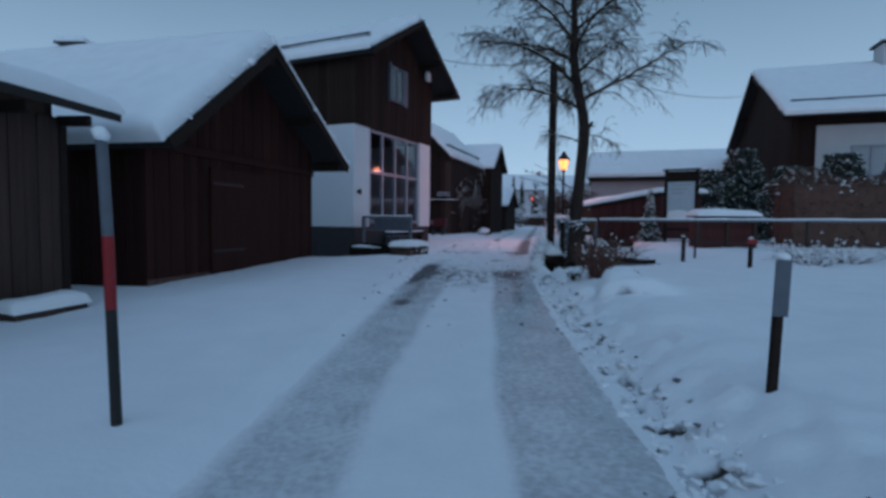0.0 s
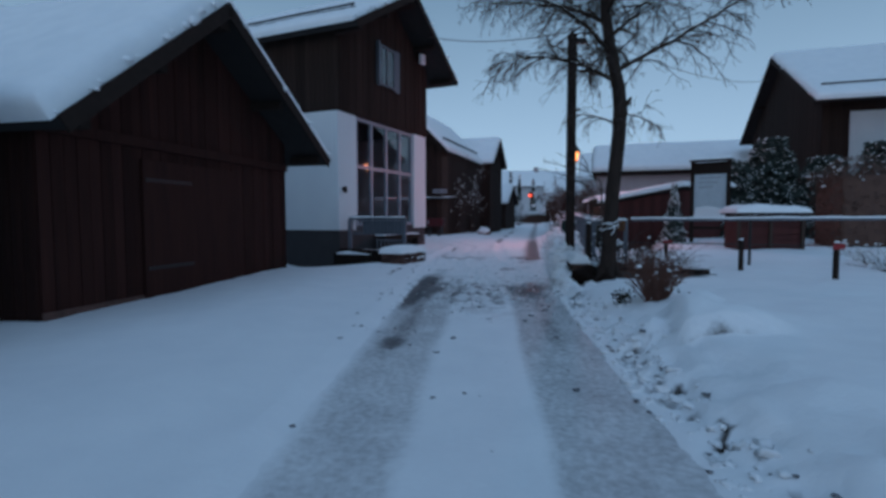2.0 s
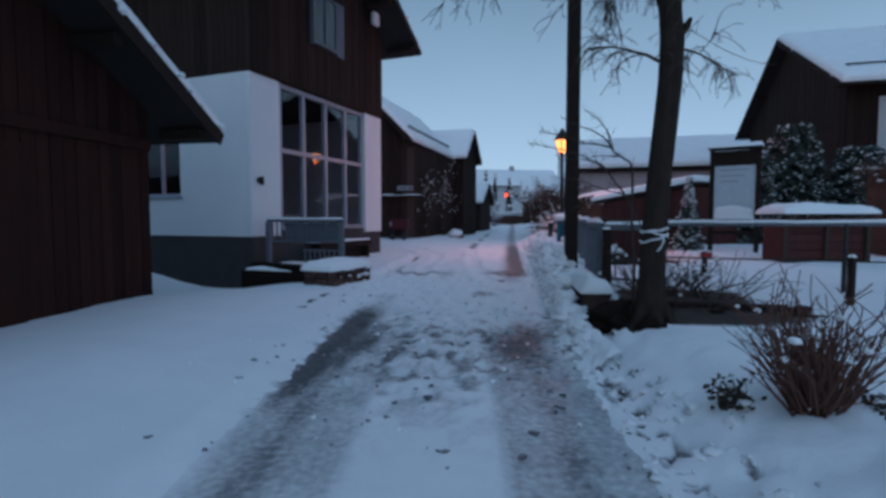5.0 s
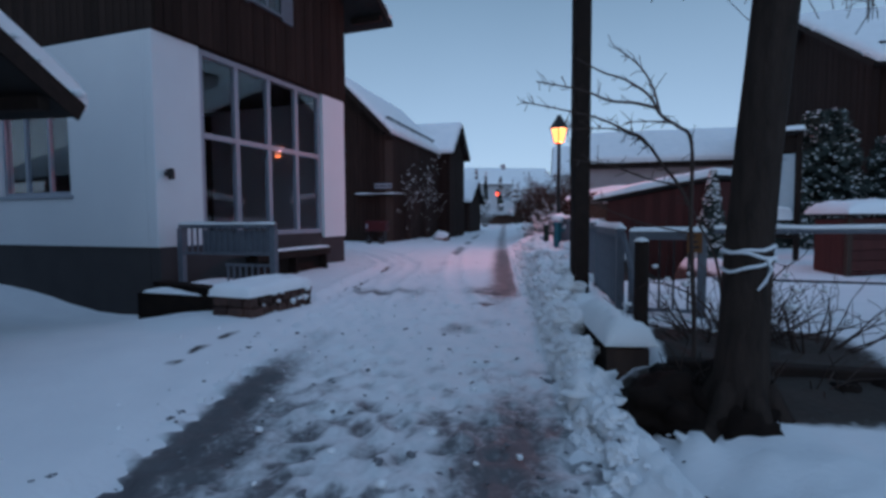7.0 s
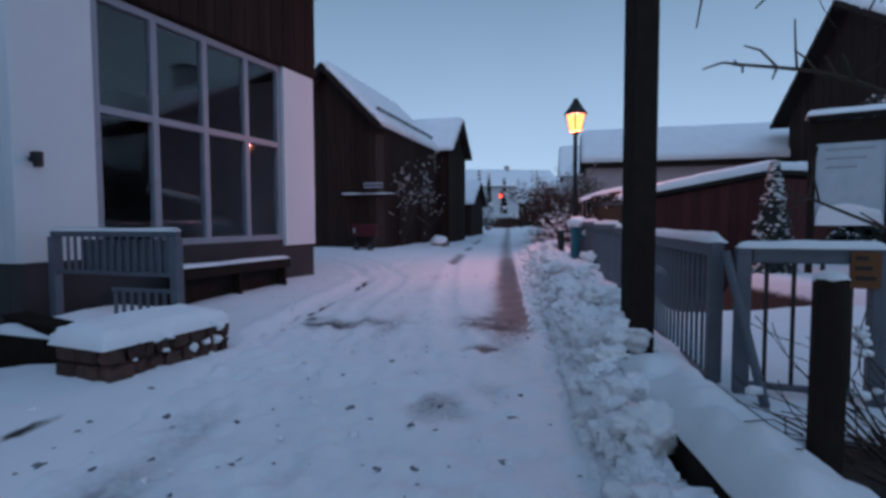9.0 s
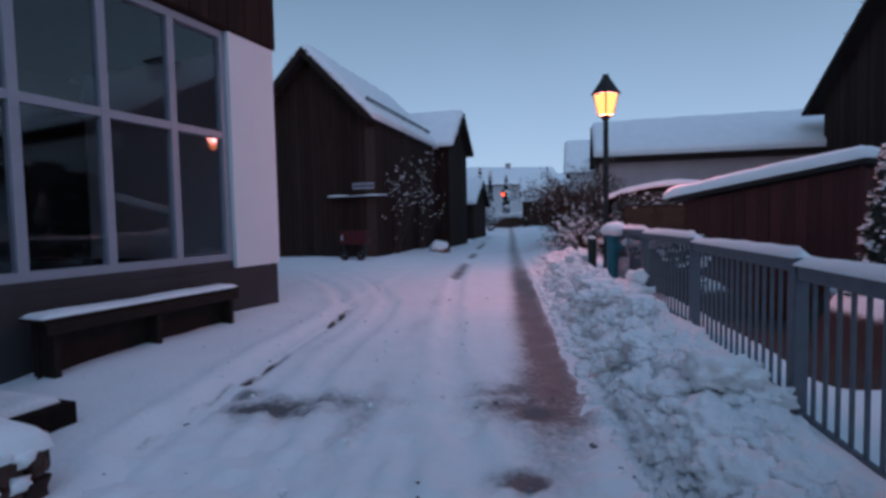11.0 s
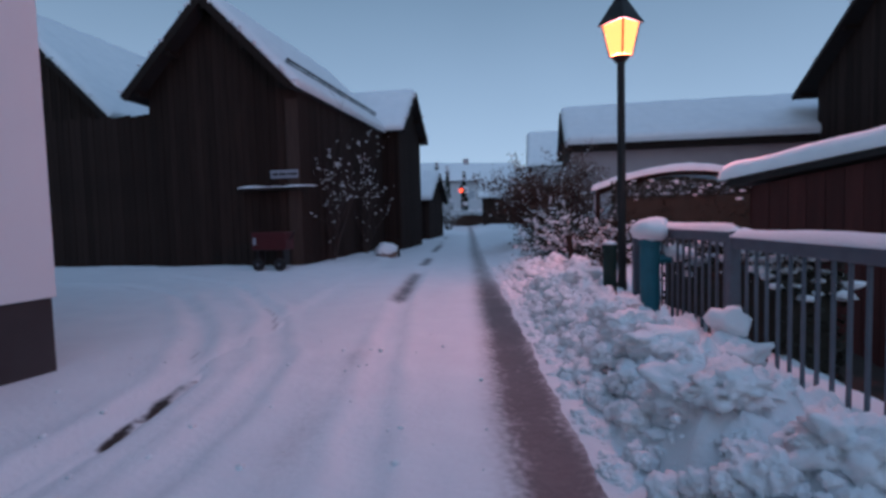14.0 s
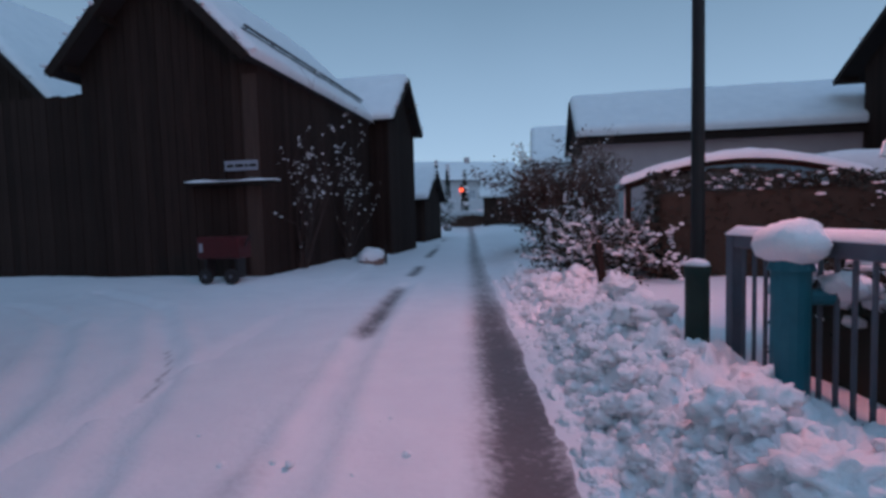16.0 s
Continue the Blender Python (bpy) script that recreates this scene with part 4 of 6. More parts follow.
    return tr


bare_tree("bare_tree", TREE[0], TREE[1], 0.36, "bare leafless tree with dark trunk and drooping snowy twigs")

# the utility pole and its wires
up = thing("utility_pole", pose(3.21, 15.38, 0.3), "dark wooden utility pole rising beside the fence", "pole")
part("pole", boxed(-0.098, 0.098, -0.098, 0.098, 0.0, 5.75, 0.015), BEAM, up)
part("top_bracket", boxed(-0.05, 0.35, -0.05, 0.05, 5.55, 5.68, 0.01), IRON, up)
for k in (0.0, 0.3):
    part("insulator", cyl(bmesh.new(), (k, 0, 5.72), (k, 0, 5.92), 0.045, 0.03, 8), STEEL, up)


def wire(a, b, sag, label):
    vs, fs = [], []
    a, b = Vector(a), Vector(b)
    pts = [a.lerp(b, i / 20) - Vector((0, 0, sag * 4 * (i / 20) * (1 - i / 20))) for i in range(21)]
    tube(vs, fs, pts, [0.012] * 21, 4)
    tagged(raw("overhead_wire", vs, fs, IRON), label, "wire", group="overhead wires")


wire((-0.80, 22.0, 8.35), (3.21, 15.38, 6.15), 0.25, "thin dark overhead wire from house to pole")
wire((3.51, 15.38, 6.15), (17.6, 30.4, 8.9), 0.5, "thin dark overhead wire crossing the garden")


# street lamps
def street_lamp(x, y, base, top, glass, label, power, colour):
    la = thing("street_lamp", pose(x, y, base), label, "street lamp", group="street lamps")
    h = top - base
    g0, g1 = h - 0.80, h - 0.40
    part("post", cyl(bmesh.new(), (0, 0, -0.2), (0, 0, g0 - 0.08), 0.062, 0.05, 14), IRON, la)
    part("sleeve", cyl(bmesh.new(), (0, 0, -0.2), (0, 0, 0.35), 0.075, 0.07, 14), IRON, la)
    bm = bmesh.new()
    cyl(bm, (0, 0, g0 - 0.10), (0, 0, g0 - 0.02), 0.06, 0.13, 8)
    part("collar", bm, IRON, la)
    m = Matrix.Rotation(radians(25), 4, "Z")
    w0, w1 = 0.10, 0.168
    for k in range(4):
        mm = m @ Matrix.Rotation(radians(90 * k), 4, "Z")
        bm = bmesh.new()
        q = [mm @ Vector(c) for c in ((-w0, -w0, g0), (w0, -w0, g0), (w1, -w1, g1), (-w1, -w1, g1))]
        inn = [mm @ Vector(c) for c in ((-w0, -w0 + 0.008, g0), (w0, -w0 + 0.008, g0), (w1, -w1 + 0.008, g1), (-w1, -w1 + 0.008, g1))]
        vv = [bm.verts.new(c) for c in q + inn]
        for f in ((0, 1, 2, 3), (7, 6, 5, 4), (0, 4, 5, 1), (1, 5, 6, 2), (2, 6, 7, 3), (3, 7, 4, 0)):
            bm.faces.new([vv[i] for i in f])
        ob = part("glass", bm, glass, la, "lit amber glass")
        ob.visible_shadow = False
        part("corner_bar", cyl(bmesh.new(), mm @ Vector((-w0, -w0, g0 - 0.02)), mm @ Vector((-w1, -w1, g1 + 0.01)), 0.014, 0.014, 6), IRON, la)
    bm = bmesh.new()
    r = bmesh.ops.create_cone(bm, cap_ends=True, segments=4, radius1=0.30, radius2=0.085, depth=0.32, matrix=Matrix.Translation((0, 0, g1 + 0.16)) @ m @ Matrix.Rotation(radians(45), 4, "Z"))
    cyl(bm, (0, 0, g1 + 0.31), (0, 0, g1 + 0.40), 0.09, 0.06, 8)
    part("hood", bm, IRON, la, "dark pyramid hood")
    lamp = new("lamp_light", bpy.data.lights.new("lamp_light", "POINT"))
    lamp.data.energy, lamp.data.color, lamp.data.shadow_soft_size = power, colour, 0.10
    lamp.location = (x, y, base + g0 + 0.25)
    return la


street_lamp(5.65, 24.40, 0.55, 4.74, GLOW, "black iron lantern street lamp, lit warm amber", 360, (1.0, 0.30, 0.33))
street_lamp(12.9, 75.0, 0.95, 5.35, FARGLOW, "distant lit lantern street lamp glowing orange red", 150, (1.0, 0.16, 0.08))

# ---- the fence over the stream ----
FENCE = [(3.53, 14.86), (4.72, 19.45), (5.15, 21.55), (5.52, 23.80)]


def fence_run(p, q, label, gap=0.13, high=1.02, solid=False, snow=True, base=None, end=False, bar=None):
    p, q = Vector(p), Vector(q)
    L = (q - p).length
    b = base if base is not None else 0.5 * (road_z(p.y) + road_z(q.y)) + 0.22
    f = thing("metal_fence", pose(p.x, p.y, b, 0, 0, math.degrees(math.atan2(q.y - p.y, q.x - p.x))), label, "fence", group="fence panels")
    for x in ((0.04, L - 0.04) if end else (0.04,)):
        part("post", boxed(x - 0.045, x + 0.045, -0.045, 0.045, -0.35, high, 0.008), STEEL, f)
    part("top_rail", boxed(0.09, L - 0.005, -0.035, 0.035, high - 0.10, high, 0.012), STEEL, f)
    part("bottom_rail", boxed(0.09, L - 0.005, -0.02, 0.02, 0.02, 0.06, 0.004), STEEL, f)
    me = None
    n = int((L - 0.2) / gap)
    for i in range(n):
        if me is None:
            ob = part("baluster", boxed(-0.011, 0.011, -0.011, 0.011, 0.061, high - 0.101, 0.003), bar or STEEL, f)
            me = ob.data
        else:
            ob = new("baluster", me)
            ob.parent = f
        ob.location = (0.1 + (L - 0.2) * (i + 0.5) / n, 0, 0)
    if snow:
        vs, fs = snow_sheet(L, 0.12, 0.06 if bar is None else 0.035, lambda x, y, hh: (x, -0.065 + y, high + 0.002 + hh), r=0.06, step=0.09, rough=0.02, seed=p.y)
        raw("rail_snow", vs, fs, SNOW, f, "roll of snow along the top rail")
    return f


for a, b in zip(FENCE, FENCE[1:]):
    pa, pb = Vector(a), Vector(b)
    n = 2 if (pb - pa).length > 3.5 else 1
    for k in range(n):
        fence_run(pa.lerp(pb, k / n), pa.lerp(pb, (k + 1) / n), "grey steel bar fence with snow on its rail", end=(b == FENCE[-1]))
CX = Vector((0.910, -0.414))
c0 = Vector((3.56, 14.70))
fence_run(c0, c0 + CX * 0.80, "short grey bar fence with snow on its rail", 0.125, high=0.94, base=0.58, end=True, bar=IRON)
strut = thing("fence_brace", pose(3.50, 14.72, 0.45), "slanted steel brace at the fence corner", "brace")
part("tube", cyl(bmesh.new(), (0.0, 0.0, 1.04), (0.10, -0.28, 0.10), 0.028, 0.028, 8), STEEL, strut)

# the long pipe rail along the garden
pr_ = thing("pipe_rail", pose(0, 0, 0), "long thin pipe rail with posts and a line of snow", "railing")
r0 = c0 + CX * 0.87
for k in range(6):
    a = r0 + CX * (2.4 * k)
    b = r0 + CX * (2.4 * (k + 1))
    part("pipe", cyl(bmesh.new(), (a.x, a.y, 1.52 + 0.01 * k), (b.x, b.y, 1.53 + 0.01 * k), 0.028, 0.028, 8), STEEL, pr_)
    part("post", cyl(bmesh.new(), (b.x, b.y, 0.2), (b.x, b.y, 1.54 + 0.01 * k), 0.03, 0.03, 8), IRON, pr_)
    vs, fs = [], []
    tube(vs, fs, [Vector((a.x + (b.x - a.x) * i / 8, a.y + (b.y - a.y) * i / 8, 1.555 + 0.01 * k + 0.006 * (i % 3))) for i in range(9)], [0.03] * 9, 6)
    raw("rail_snow", vs, fs, SNOW, pr_)
    part("lower_pipe", cyl(bmesh.new(), (a.x, a.y, 1.0), (b.x, b.y, 1.0), 0.012, 0.012, 6), IRON, pr_)


def timber_post(x, y, z0, z1, r, label, lean=0.0):
    t = thing("timber_post", pose(x, y, z0, 0, lean, 0), label, "post", group="timber posts")
    part("post", cyl(bmesh.new(), (0, 0, -0.3), (0, 0, z1 - z0), r, r * 0.94, 12), BEAM, t)
    cap(t, 0, 0, z1 - z0, r * 0.95, 0.035)
    return t


timber_post(3.10, 13.40, 0.55, 1.46, 0.066, "dark round timber post with snow on top")
yp = thing("yellow_sign", pose(4.155, 14.375, 1.28, 0, 0, -24), "small yellow plate on the fence with unreadable marks", "sign")
part("plate", boxed(-0.075, 0.075, -0.012, 0.0, 0, 0.22, 0.003), YELLOW_SHADED, yp)
for k in range(3):
    part("lettering_bar", boxed(-0.055, 0.05 - 0.02 * k, -0.017, -0.0125, 0.05 + 0.06 * k, 0.075 + 0.06 * k), IRON, yp)
part("bracket", boxed(-0.02, 0.02, 0.001, 0.1, 0.09, 0.13), STEEL, yp)

# the timber-edged wall head beside the lane
lw = thing("low_wall", pose(2.84, 13.0, 0.30, 0, 0, -9.0), "low timber-edged wall head under a slab of snow", "wall")
part("timber_edge", boxed(-0.21, -0.14, 0, 2.0, -0.4, 0.33, 0.01), BEAM, lw)
part("timber_edge", boxed(0.08, 0.13, 0, 1.9, -0.4, 0.30, 0.01), BEAM, lw)
part("wall_core", boxed(-0.138, 0.078, 0.02, 2.0, -0.4, 0.28), STONE, lw)
part("end_board", boxed(-0.21, 0.13, -0.05, -0.002, -0.4, 0.30, 0.01), HUTW, lw)
vs, fs = snow_sheet(0.43, 2.1, 0.13, lambda x, y, hh: (-0.23 + x, -0.08 + y, 0.335 + hh), r=0.16, step=0.05, rough=0.2, seed=2)
raw("wall_snow", vs, fs, SNOW, lw, "slab of snow")
gb = thing("garden_beam", pose(2.98, 12.68, 0.34, 0, 0, -19.0), "dark squared timber beam edging the garden", "beam")
part("beam", boxed(0, 2.1, -0.07, 0.07, -0.4, 0.26, 0.015), BEAM, gb)
for k in range(5):
    part("bank_stone", boxed(0.05 + 0.41 * k, 0.42 + 0.41 * k, -0.16, -0.075, -0.35, 0.12, 0.03), BEAM, gb)
rng = random.Random(17)
vs, fs = [], []
for k in range(46):
    f = rng.random()
    if k < 22:
        w, q = rng.uniform(0, 6.3), 0.42 * math.sqrt(rng.random())
        c = (2.98 + q * math.cos(w) * 0.9, 12.18 + q * math.sin(w) * 1.05)
        r, z = rng.uniform(0.10, 0.22), 0.36 + 0.10 * rng.random()
    else:
        c = (3.15 + 1.9 * f, 12.42 - 0.65 * f + rng.uniform(-0.10, 0.10))
        r, z = rng.uniform(0.08, 0.17), 0.36 + 0.10 * rng.random()
    clump(vs, fs, (c[0], c[1], z), r, 0.8, 0.9, k * 2.3, 3 if r > 0.14 else 2)
tagged(raw("earth_bank", vs, fs, SOIL), "dark bare earth bank round the tree roots", "earth", kind="stuff")
vs, fs = [], []
for k in range(40):
    f = rng.random()
    c = Vector((2.8 + 2.1 * f, 12.35 - 0.45 * f, 0.45))
    d = Vector((rng.uniform(-0.7, 0.7), rng.uniform(-0.8, 0.3), rng.uniform(0.2, 1.0))).normalized()
    ln = rng.uniform(0.2, 0.55)
    tube(vs, fs, [c, c + d * ln * 0.5 + Vector((0, 0, 0.04)), c + d * ln + Vector((0, 0, -0.03))], [0.006, 0.005, 0.003], 3)
tagged(raw("bank_grass", vs, fs, TWIG), "dry stalks and brambles on the earth bank", "grass", kind="stuff")

# ---- by the tall house: planter, railing, bench ----
pl_ = thing("stone_planter", pose(-1.06, 15.85, 0.25, 0, 0, 63), "low rubble stone planter under thick snow", "planter")
PL = 1.30
part("core", boxed(0.05, PL - 0.05, 0.08, 0.62, -0.2, 0.38), RUBBLE, pl_)
rng = random.Random(4)
for row in range(3):
    x = 0.0
    while x < PL - 0.05:
        w = min(rng.uniform(0.11, 0.26), PL - x)
        bm = bmesh.new()
        z0 = -0.08 + row * 0.165
        box(bm, x + 0.008, x + w - 0.008, -rng.uniform(0.0, 0.035), 0.10, z0 + 0.006, z0 + 0.158, 0.03)
        for v in bm.verts:
            v.co += Vector((rng.uniform(-1, 1), rng.uniform(-1, 1), rng.uniform(-1, 1))) * 0.022
        part("stone", bm, RUBBLE, pl_)
        x += w
    for k in range(2):
        y = 0.11 + 0.26 * k
        bm = boxed(-0.02 - rng.uniform(0, 0.02), 0.09, y, y + 0.25, -0.08 + row * 0.165 + 0.006, -0.08 + row * 0.165 + 0.158, 0.03)
        part("stone", bm, RUBBLE, pl_)
vs, fs = snow_sheet(PL + 0.06, 0.72, 0.17, lambda x, y, hh: (-0.05 + x, -0.04 + y, 0.40 + hh), r=0.16, step=0.08, rough=0.06, seed=11)
raw("planter_snow", vs, fs, SNOW, pl_, "thick pillow of snow")
vs, fs = [], []
for k in range(26):
    clump(vs, fs, (rng.uniform(0, PL), rng.uniform(-0.05, 0.0), rng.choice((-0.08, 0.08, 0.245, 0.40)) + rng.uniform(-0.02, 0.04)), rng.uniform(0.02, 0.055), 0.7, 0.9, k * 1.9, 2)
stuff(raw("joint_snow", vs, fs, SNOW, pl_, "snow stuck between the stones"))
lsw = thing("landing_wall", pose(-1.12, 15.98, 0.2, 0, 0, 143.0), "dark brown rendered side wall of the landing", "wall")
part("wall", boxed(0, 2.3, -0.2, 0.0, -0.5, 0.46, 0.012), SOIL, lsw)
part("coping", boxed(-0.02, 2.3, -0.23, 0.02, 0.461, 0.50, 0.008), SOIL, lsw)
land = thing("landing", pose(-2.80, 17.75, 0.35, 0, 0, -24), "grey concrete landing at the house front", "landing")
part("slab", boxed(0.05, 1.60, -0.75, 1.0, -0.4, 0.22, 0.01), SOIL, land)
vs, fs = snow_sheet(1.4, 1.65, 0.05, lambda x, y, hh: (0.1 + x, -0.70 + y, 0.222 + hh), r=0.1, step=0.15, rough=0.04)
raw("landing_snow", vs, fs, SNOW, land)
rl = thing("landing_railing", pose(-2.74, 17.86, 0.50, 0, 0, -21.0), "grey steel landing railing with upright bars", "railing")
RLN = 1.84
part("top_rail", boxed(0, RLN, -0.03, 0.03, 1.03, 1.10, 0.008), STEEL, rl)
part("middle_rail", boxed(0, RLN, -0.02, 0.02, 0.60, 0.64, 0.004), STEEL, rl)
for x in (0.03, RLN - 0.04):
    part("post", boxed(x - 0.05, x + 0.05, -0.05, 0.05, -0.35, 1.029, 0.008), STEEL, rl)
for i in range(15):
    part("bar", boxed(0.12 + 0.112 * i, 0.145 + 0.112 * i, -0.012, 0.012, 0.641, 1.029), STEEL, rl)
part("panel", boxed(0.45, RLN - 0.1, 0.03, 0.045, 0.64, 1.0), STEEL, rl, "grey sheet panel")
low = part("lower_rail", boxed(0.9, RLN - 0.09, -0.02, 0.02, 0.42, 0.46), STEEL, rl)
for i in range(7):
    part("lower_bar", boxed(0.92 + 0.115 * i, 0.95 + 0.115 * i, -0.012, 0.012, -0.05, 0.419), STEEL, low)
vs, fs = snow_sheet(RLN, 0.09, 0.035, lambda x, y, hh: (x, -0.045 + y, 1.102 + hh), r=0.04, step=0.1, rough=0.01)
raw("rail_snow", vs, fs, SNOW, rl)
bn = thing("bench", pose(-1.82, 19.03, 0.50, 0, 0, 64.7), "long low wooden bench with a dusting of snow", "bench")
BL = 2.5
for k in range(3):
    part("seat_slat", boxed(0, BL, 0.0 + 0.125 * k, 0.115 + 0.125 * k, 0.48, 0.52, 0.006), BEAM, bn)
for x in (0.12, BL / 2, BL - 0.12):
    part("leg", boxed(x - 0.03, x + 0.03, 0.02, 0.35, -0.15, 0.479, 0.006), BEAM, bn)
part("back_panel", boxed(0.04, BL - 0.04, 0.20, 0.222, -0.15, 0.47, 0.004), BEAM, bn)
part("apron", boxed(0.02, BL - 0.02, -0.012, 0.012, 0.36, 0.475, 0.004), BEAM, bn)
vs, fs = snow_sheet(BL, 0.36, 0.035, lambda x, y, hh: (x, y + 0.003, 0.522 + hh), r=0.05, step=0.12, rough=0.015)
raw("bench_snow", vs, fs, SNOW, bn)

# ---- the snow bank thrown up beside the lane ----
FX = [(11.0, 2.35), (12.7, 2.42), (15.3, 3.05), (15.5, 3.55), (19.45, 4.65), (21.55, 5.08), (23.8, 5.45), (27, 6.6), (31, 7.3), (36, 7.8), (60, 12.6)]
BH = [(11.0, 0.05), (13, 0.22), (15, 0.34), (18, 0.44), (22, 0.50), (25, 0.46), (29, 0.32), (33, 0.22), (40, 0.12), (60, 0.05)]


def bank_h(u, y, x):
    h = lerp(BH, y)
    prof = smooth(0.0, 0.34, u) * (1 - 0.45 * smooth(0.55, 1.0, u))
    lump = abs(nz(x, y, 0, 2.1)) * 0.50 + abs(nz(x, y, 3, 4.3)) * 0.45 + 0.28 * abs(nz(x, y, 6, 9)) + 0.12 * nz(x, y, 8, 17)
    return h * prof * (0.55 + 1.05 * lump) + (0.03 * abs(nz(x, y, 1, 13)) + 0.022 * nz(x, y, 1, 26)) * prof


bank_ys = axis_steps(11.0, 31.0, 0.04, 11.0, 60, 1.1)
bank_ys = [y for y in bank_ys if y <= 60]
bc = 44
vs = []
for y in bank_ys:
    l, r = lerp(R_EDGE, y) + 0.06 + 0.16 * nz(0, y, 4, 1.7) + 0.06 * nz(0, y, 9, 6), lerp(FX, y)
    for i in range(bc + 1):
        u = i / bc
        x = l + (r - l) * u
        vs.append((x, y, road_z(y) - 0.03 + 0.16 * smooth(0.2, 1.0, u) + bank_h(u, y, x)))
fs = [(j * (bc + 1) + i, j * (bc + 1) + i + 1, (j + 1) * (bc + 1) + i + 1, (j + 1) * (bc + 1) + i) for j in range(len(bank_ys) - 1) for i in range(bc)]
tagged(raw("snow_bank", vs, fs, SNOW), "lumpy bank of ploughed snow between lane and fence", "snow bank", kind="stuff")
rng = random.Random(8)
vs, fs = [], []
for k in range(3200):
    y = 11.5 + 19.5 * rng.random() ** 0.9
    l, r = lerp(R_EDGE, y) + 0.02, lerp(FX, y)
    u = min(0.95, max(-0.03, rng.gauss(0.22, 0.22)))
    x = l + (r - l) * u
    s = rng.choice((0.012, 0.016, 0.02, 0.025, 0.03, 0.035, 0.045, 0.06, 0.085)) * rng.uniform(0.7, 1.25)
    if u < 0.05:
        s = min(s, 0.07)
    z = road_z(y) - 0.02 + 0.16 * smooth(0.2, 1.0, max(0, u)) + bank_h(max(0, u), y, x)
    clump(vs, fs, (x, y, z - 0.10 * s), s, rng.uniform(0.65, 0.95), 0.62, k * 1.37, 4 if s > 0.06 else 3 if s > 0.035 else 2)
for k in range(75):
    y = rng.uniform(12.5, 29)
    l, r = lerp(R_EDGE, y) + 0.12, lerp(FX, y)
    u = min(0.9, max(0.06, rng.gauss(0.35, 0.22)))
    x = l + (r - l) * u
    s = rng.uniform(0.09, 0.19) * (0.75 if u < 0.15 else 1.0)
    clump(vs, fs, (x, y, road_z(y) + 0.16 * smooth(0.2, 1.0, u) + bank_h(u, y, x)), s, rng.uniform(0.55, 0.8), 0.8, k * 3.1, 4)
tagged(raw("snow_clods", vs, fs, SNOW), "loose clods of ploughed snow on the bank", "snow", kind="stuff")
vs, fs = [], []
for k in range(650):
    y = rng.uniform(1.5, 13.0)
    x = lerp(R_EDGE, y) + max(-0.08, rng.gauss(0.16, 0.15))
    s = rng.choice((0.012, 0.018, 0.025, 0.035, 0.05)) * rng.uniform(0.8, 1.2)
    clump(vs, fs, (x, y, ground_z(x, y) - 0.25 * s), s, 0.6, 1.2, k * 2.1, 2)
for k in range(160):
    y = rng.uniform(9.5, 24)
    x = lerp(L_EDGE, y) + rng.uniform(-1.0, 3.0)
    s = rng.choice((0.012, 0.02, 0.03)) * rng.uniform(0.8, 1.2)
    clump(vs, fs, (x, y, max(lane_z(x, y), ground_z(x, y)) + 0.1 * s), s, 0.7, 0.6, k * 1.7, 1)
tagged(raw("snow_crumbs", vs, fs, SNOW), "scattered snow crumbs along the lane's edge", "snow", kind="stuff")

# dark ice lumps and leaf litter trodden into the lane
vs, fs = [], []
for k in range(430):
    if k < 320:
        y = rng.gauss(12.5, 2.6)
        x = rng.uniform(lerp(L_EDGE, y) - 0.3, lerp(R_EDGE, y) + 0.4)
    else:
        y = rng.uniform(2, 13)
        x = lerp(R_EDGE, y) + rng.gauss(0.15, 0.16)
    s = rng.choice((0.008, 0.012, 0.018, 0.028)) * rng.uniform(0.7, 1.2)
    z = max(lane_z(x, y) if lerp(L_EDGE, y) < x < lerp(R_EDGE, y) else 0, ground_z(x, y))
    clump(vs, fs, (x, y, z - 0.1 * s), s, 0.35, 1.3, k * 0.9, 2)
tagged(raw("slush_lumps", vs, fs, mat("dirty_slush", (0.26, 0.27, 0.29), (0.10, 0.10, 0.11), 6, 0.6, 0.5)), "dirty slush lumps trodden into the lane", "slush", kind="stuff")

# ---- by the fence end ----
hy = thing("hydrant", pose(5.16, 22.85, 0.55), "teal painted hydrant post with a snow cap", "hydrant")
part("column", cyl(bmesh.new(), (0, 0, -0.3), (0, 0, 0.95), 0.10, 0.10, 16), TEAL, hy)
part("head", cyl(bmesh.new(), (0, 0, 0.951), (0, 0, 1.06), 0.12, 0.09, 16), TEAL, hy)
part("outlet", cyl(bmesh.new(), (0.0, 0, 0.80), (0.19, -0.08, 0.80), 0.045, 0.045, 10), TEAL, hy)
cap(hy, 0, 0, 1.10, 0.19, 0.13)
vs, fs = [], []
for k, (dx, dy, dz, r) in enumerate(((0.24, -0.10, 0.86, 0.10), (0.40, -0.08, 0.84, 0.075), (0.10, 0.05, 1.14, 0.12))):
    clump(vs, fs, (dx, dy, dz), r, 0.85, 0.4, 2.7 * k, 3)
raw("snow_ball", vs, fs, SNOW, hy, "round lumps of snow on the outlet")
mp_ = thing("mossy_post", pose(5.03, 23.5, 0.75), "short dark green round post with snow on top", "post")
part("post", cyl(bmesh.new(), (0, 0, -0.4), (0, 0, 0.72), 0.082, 0.078, 16), MOSS, mp_)
part("rim", cyl(bmesh.new(), (0, 0, 0.66), (0, 0, 0.725), 0.086, 0.086, 16), MOSS, mp_)
cap(mp_, 0, 0, 0.735, 0.085, 0.04)
st = thing("snowy_stump", pose(4.92, 21.35, 0.62), "short stump capped with a round lump of snow", "stump")
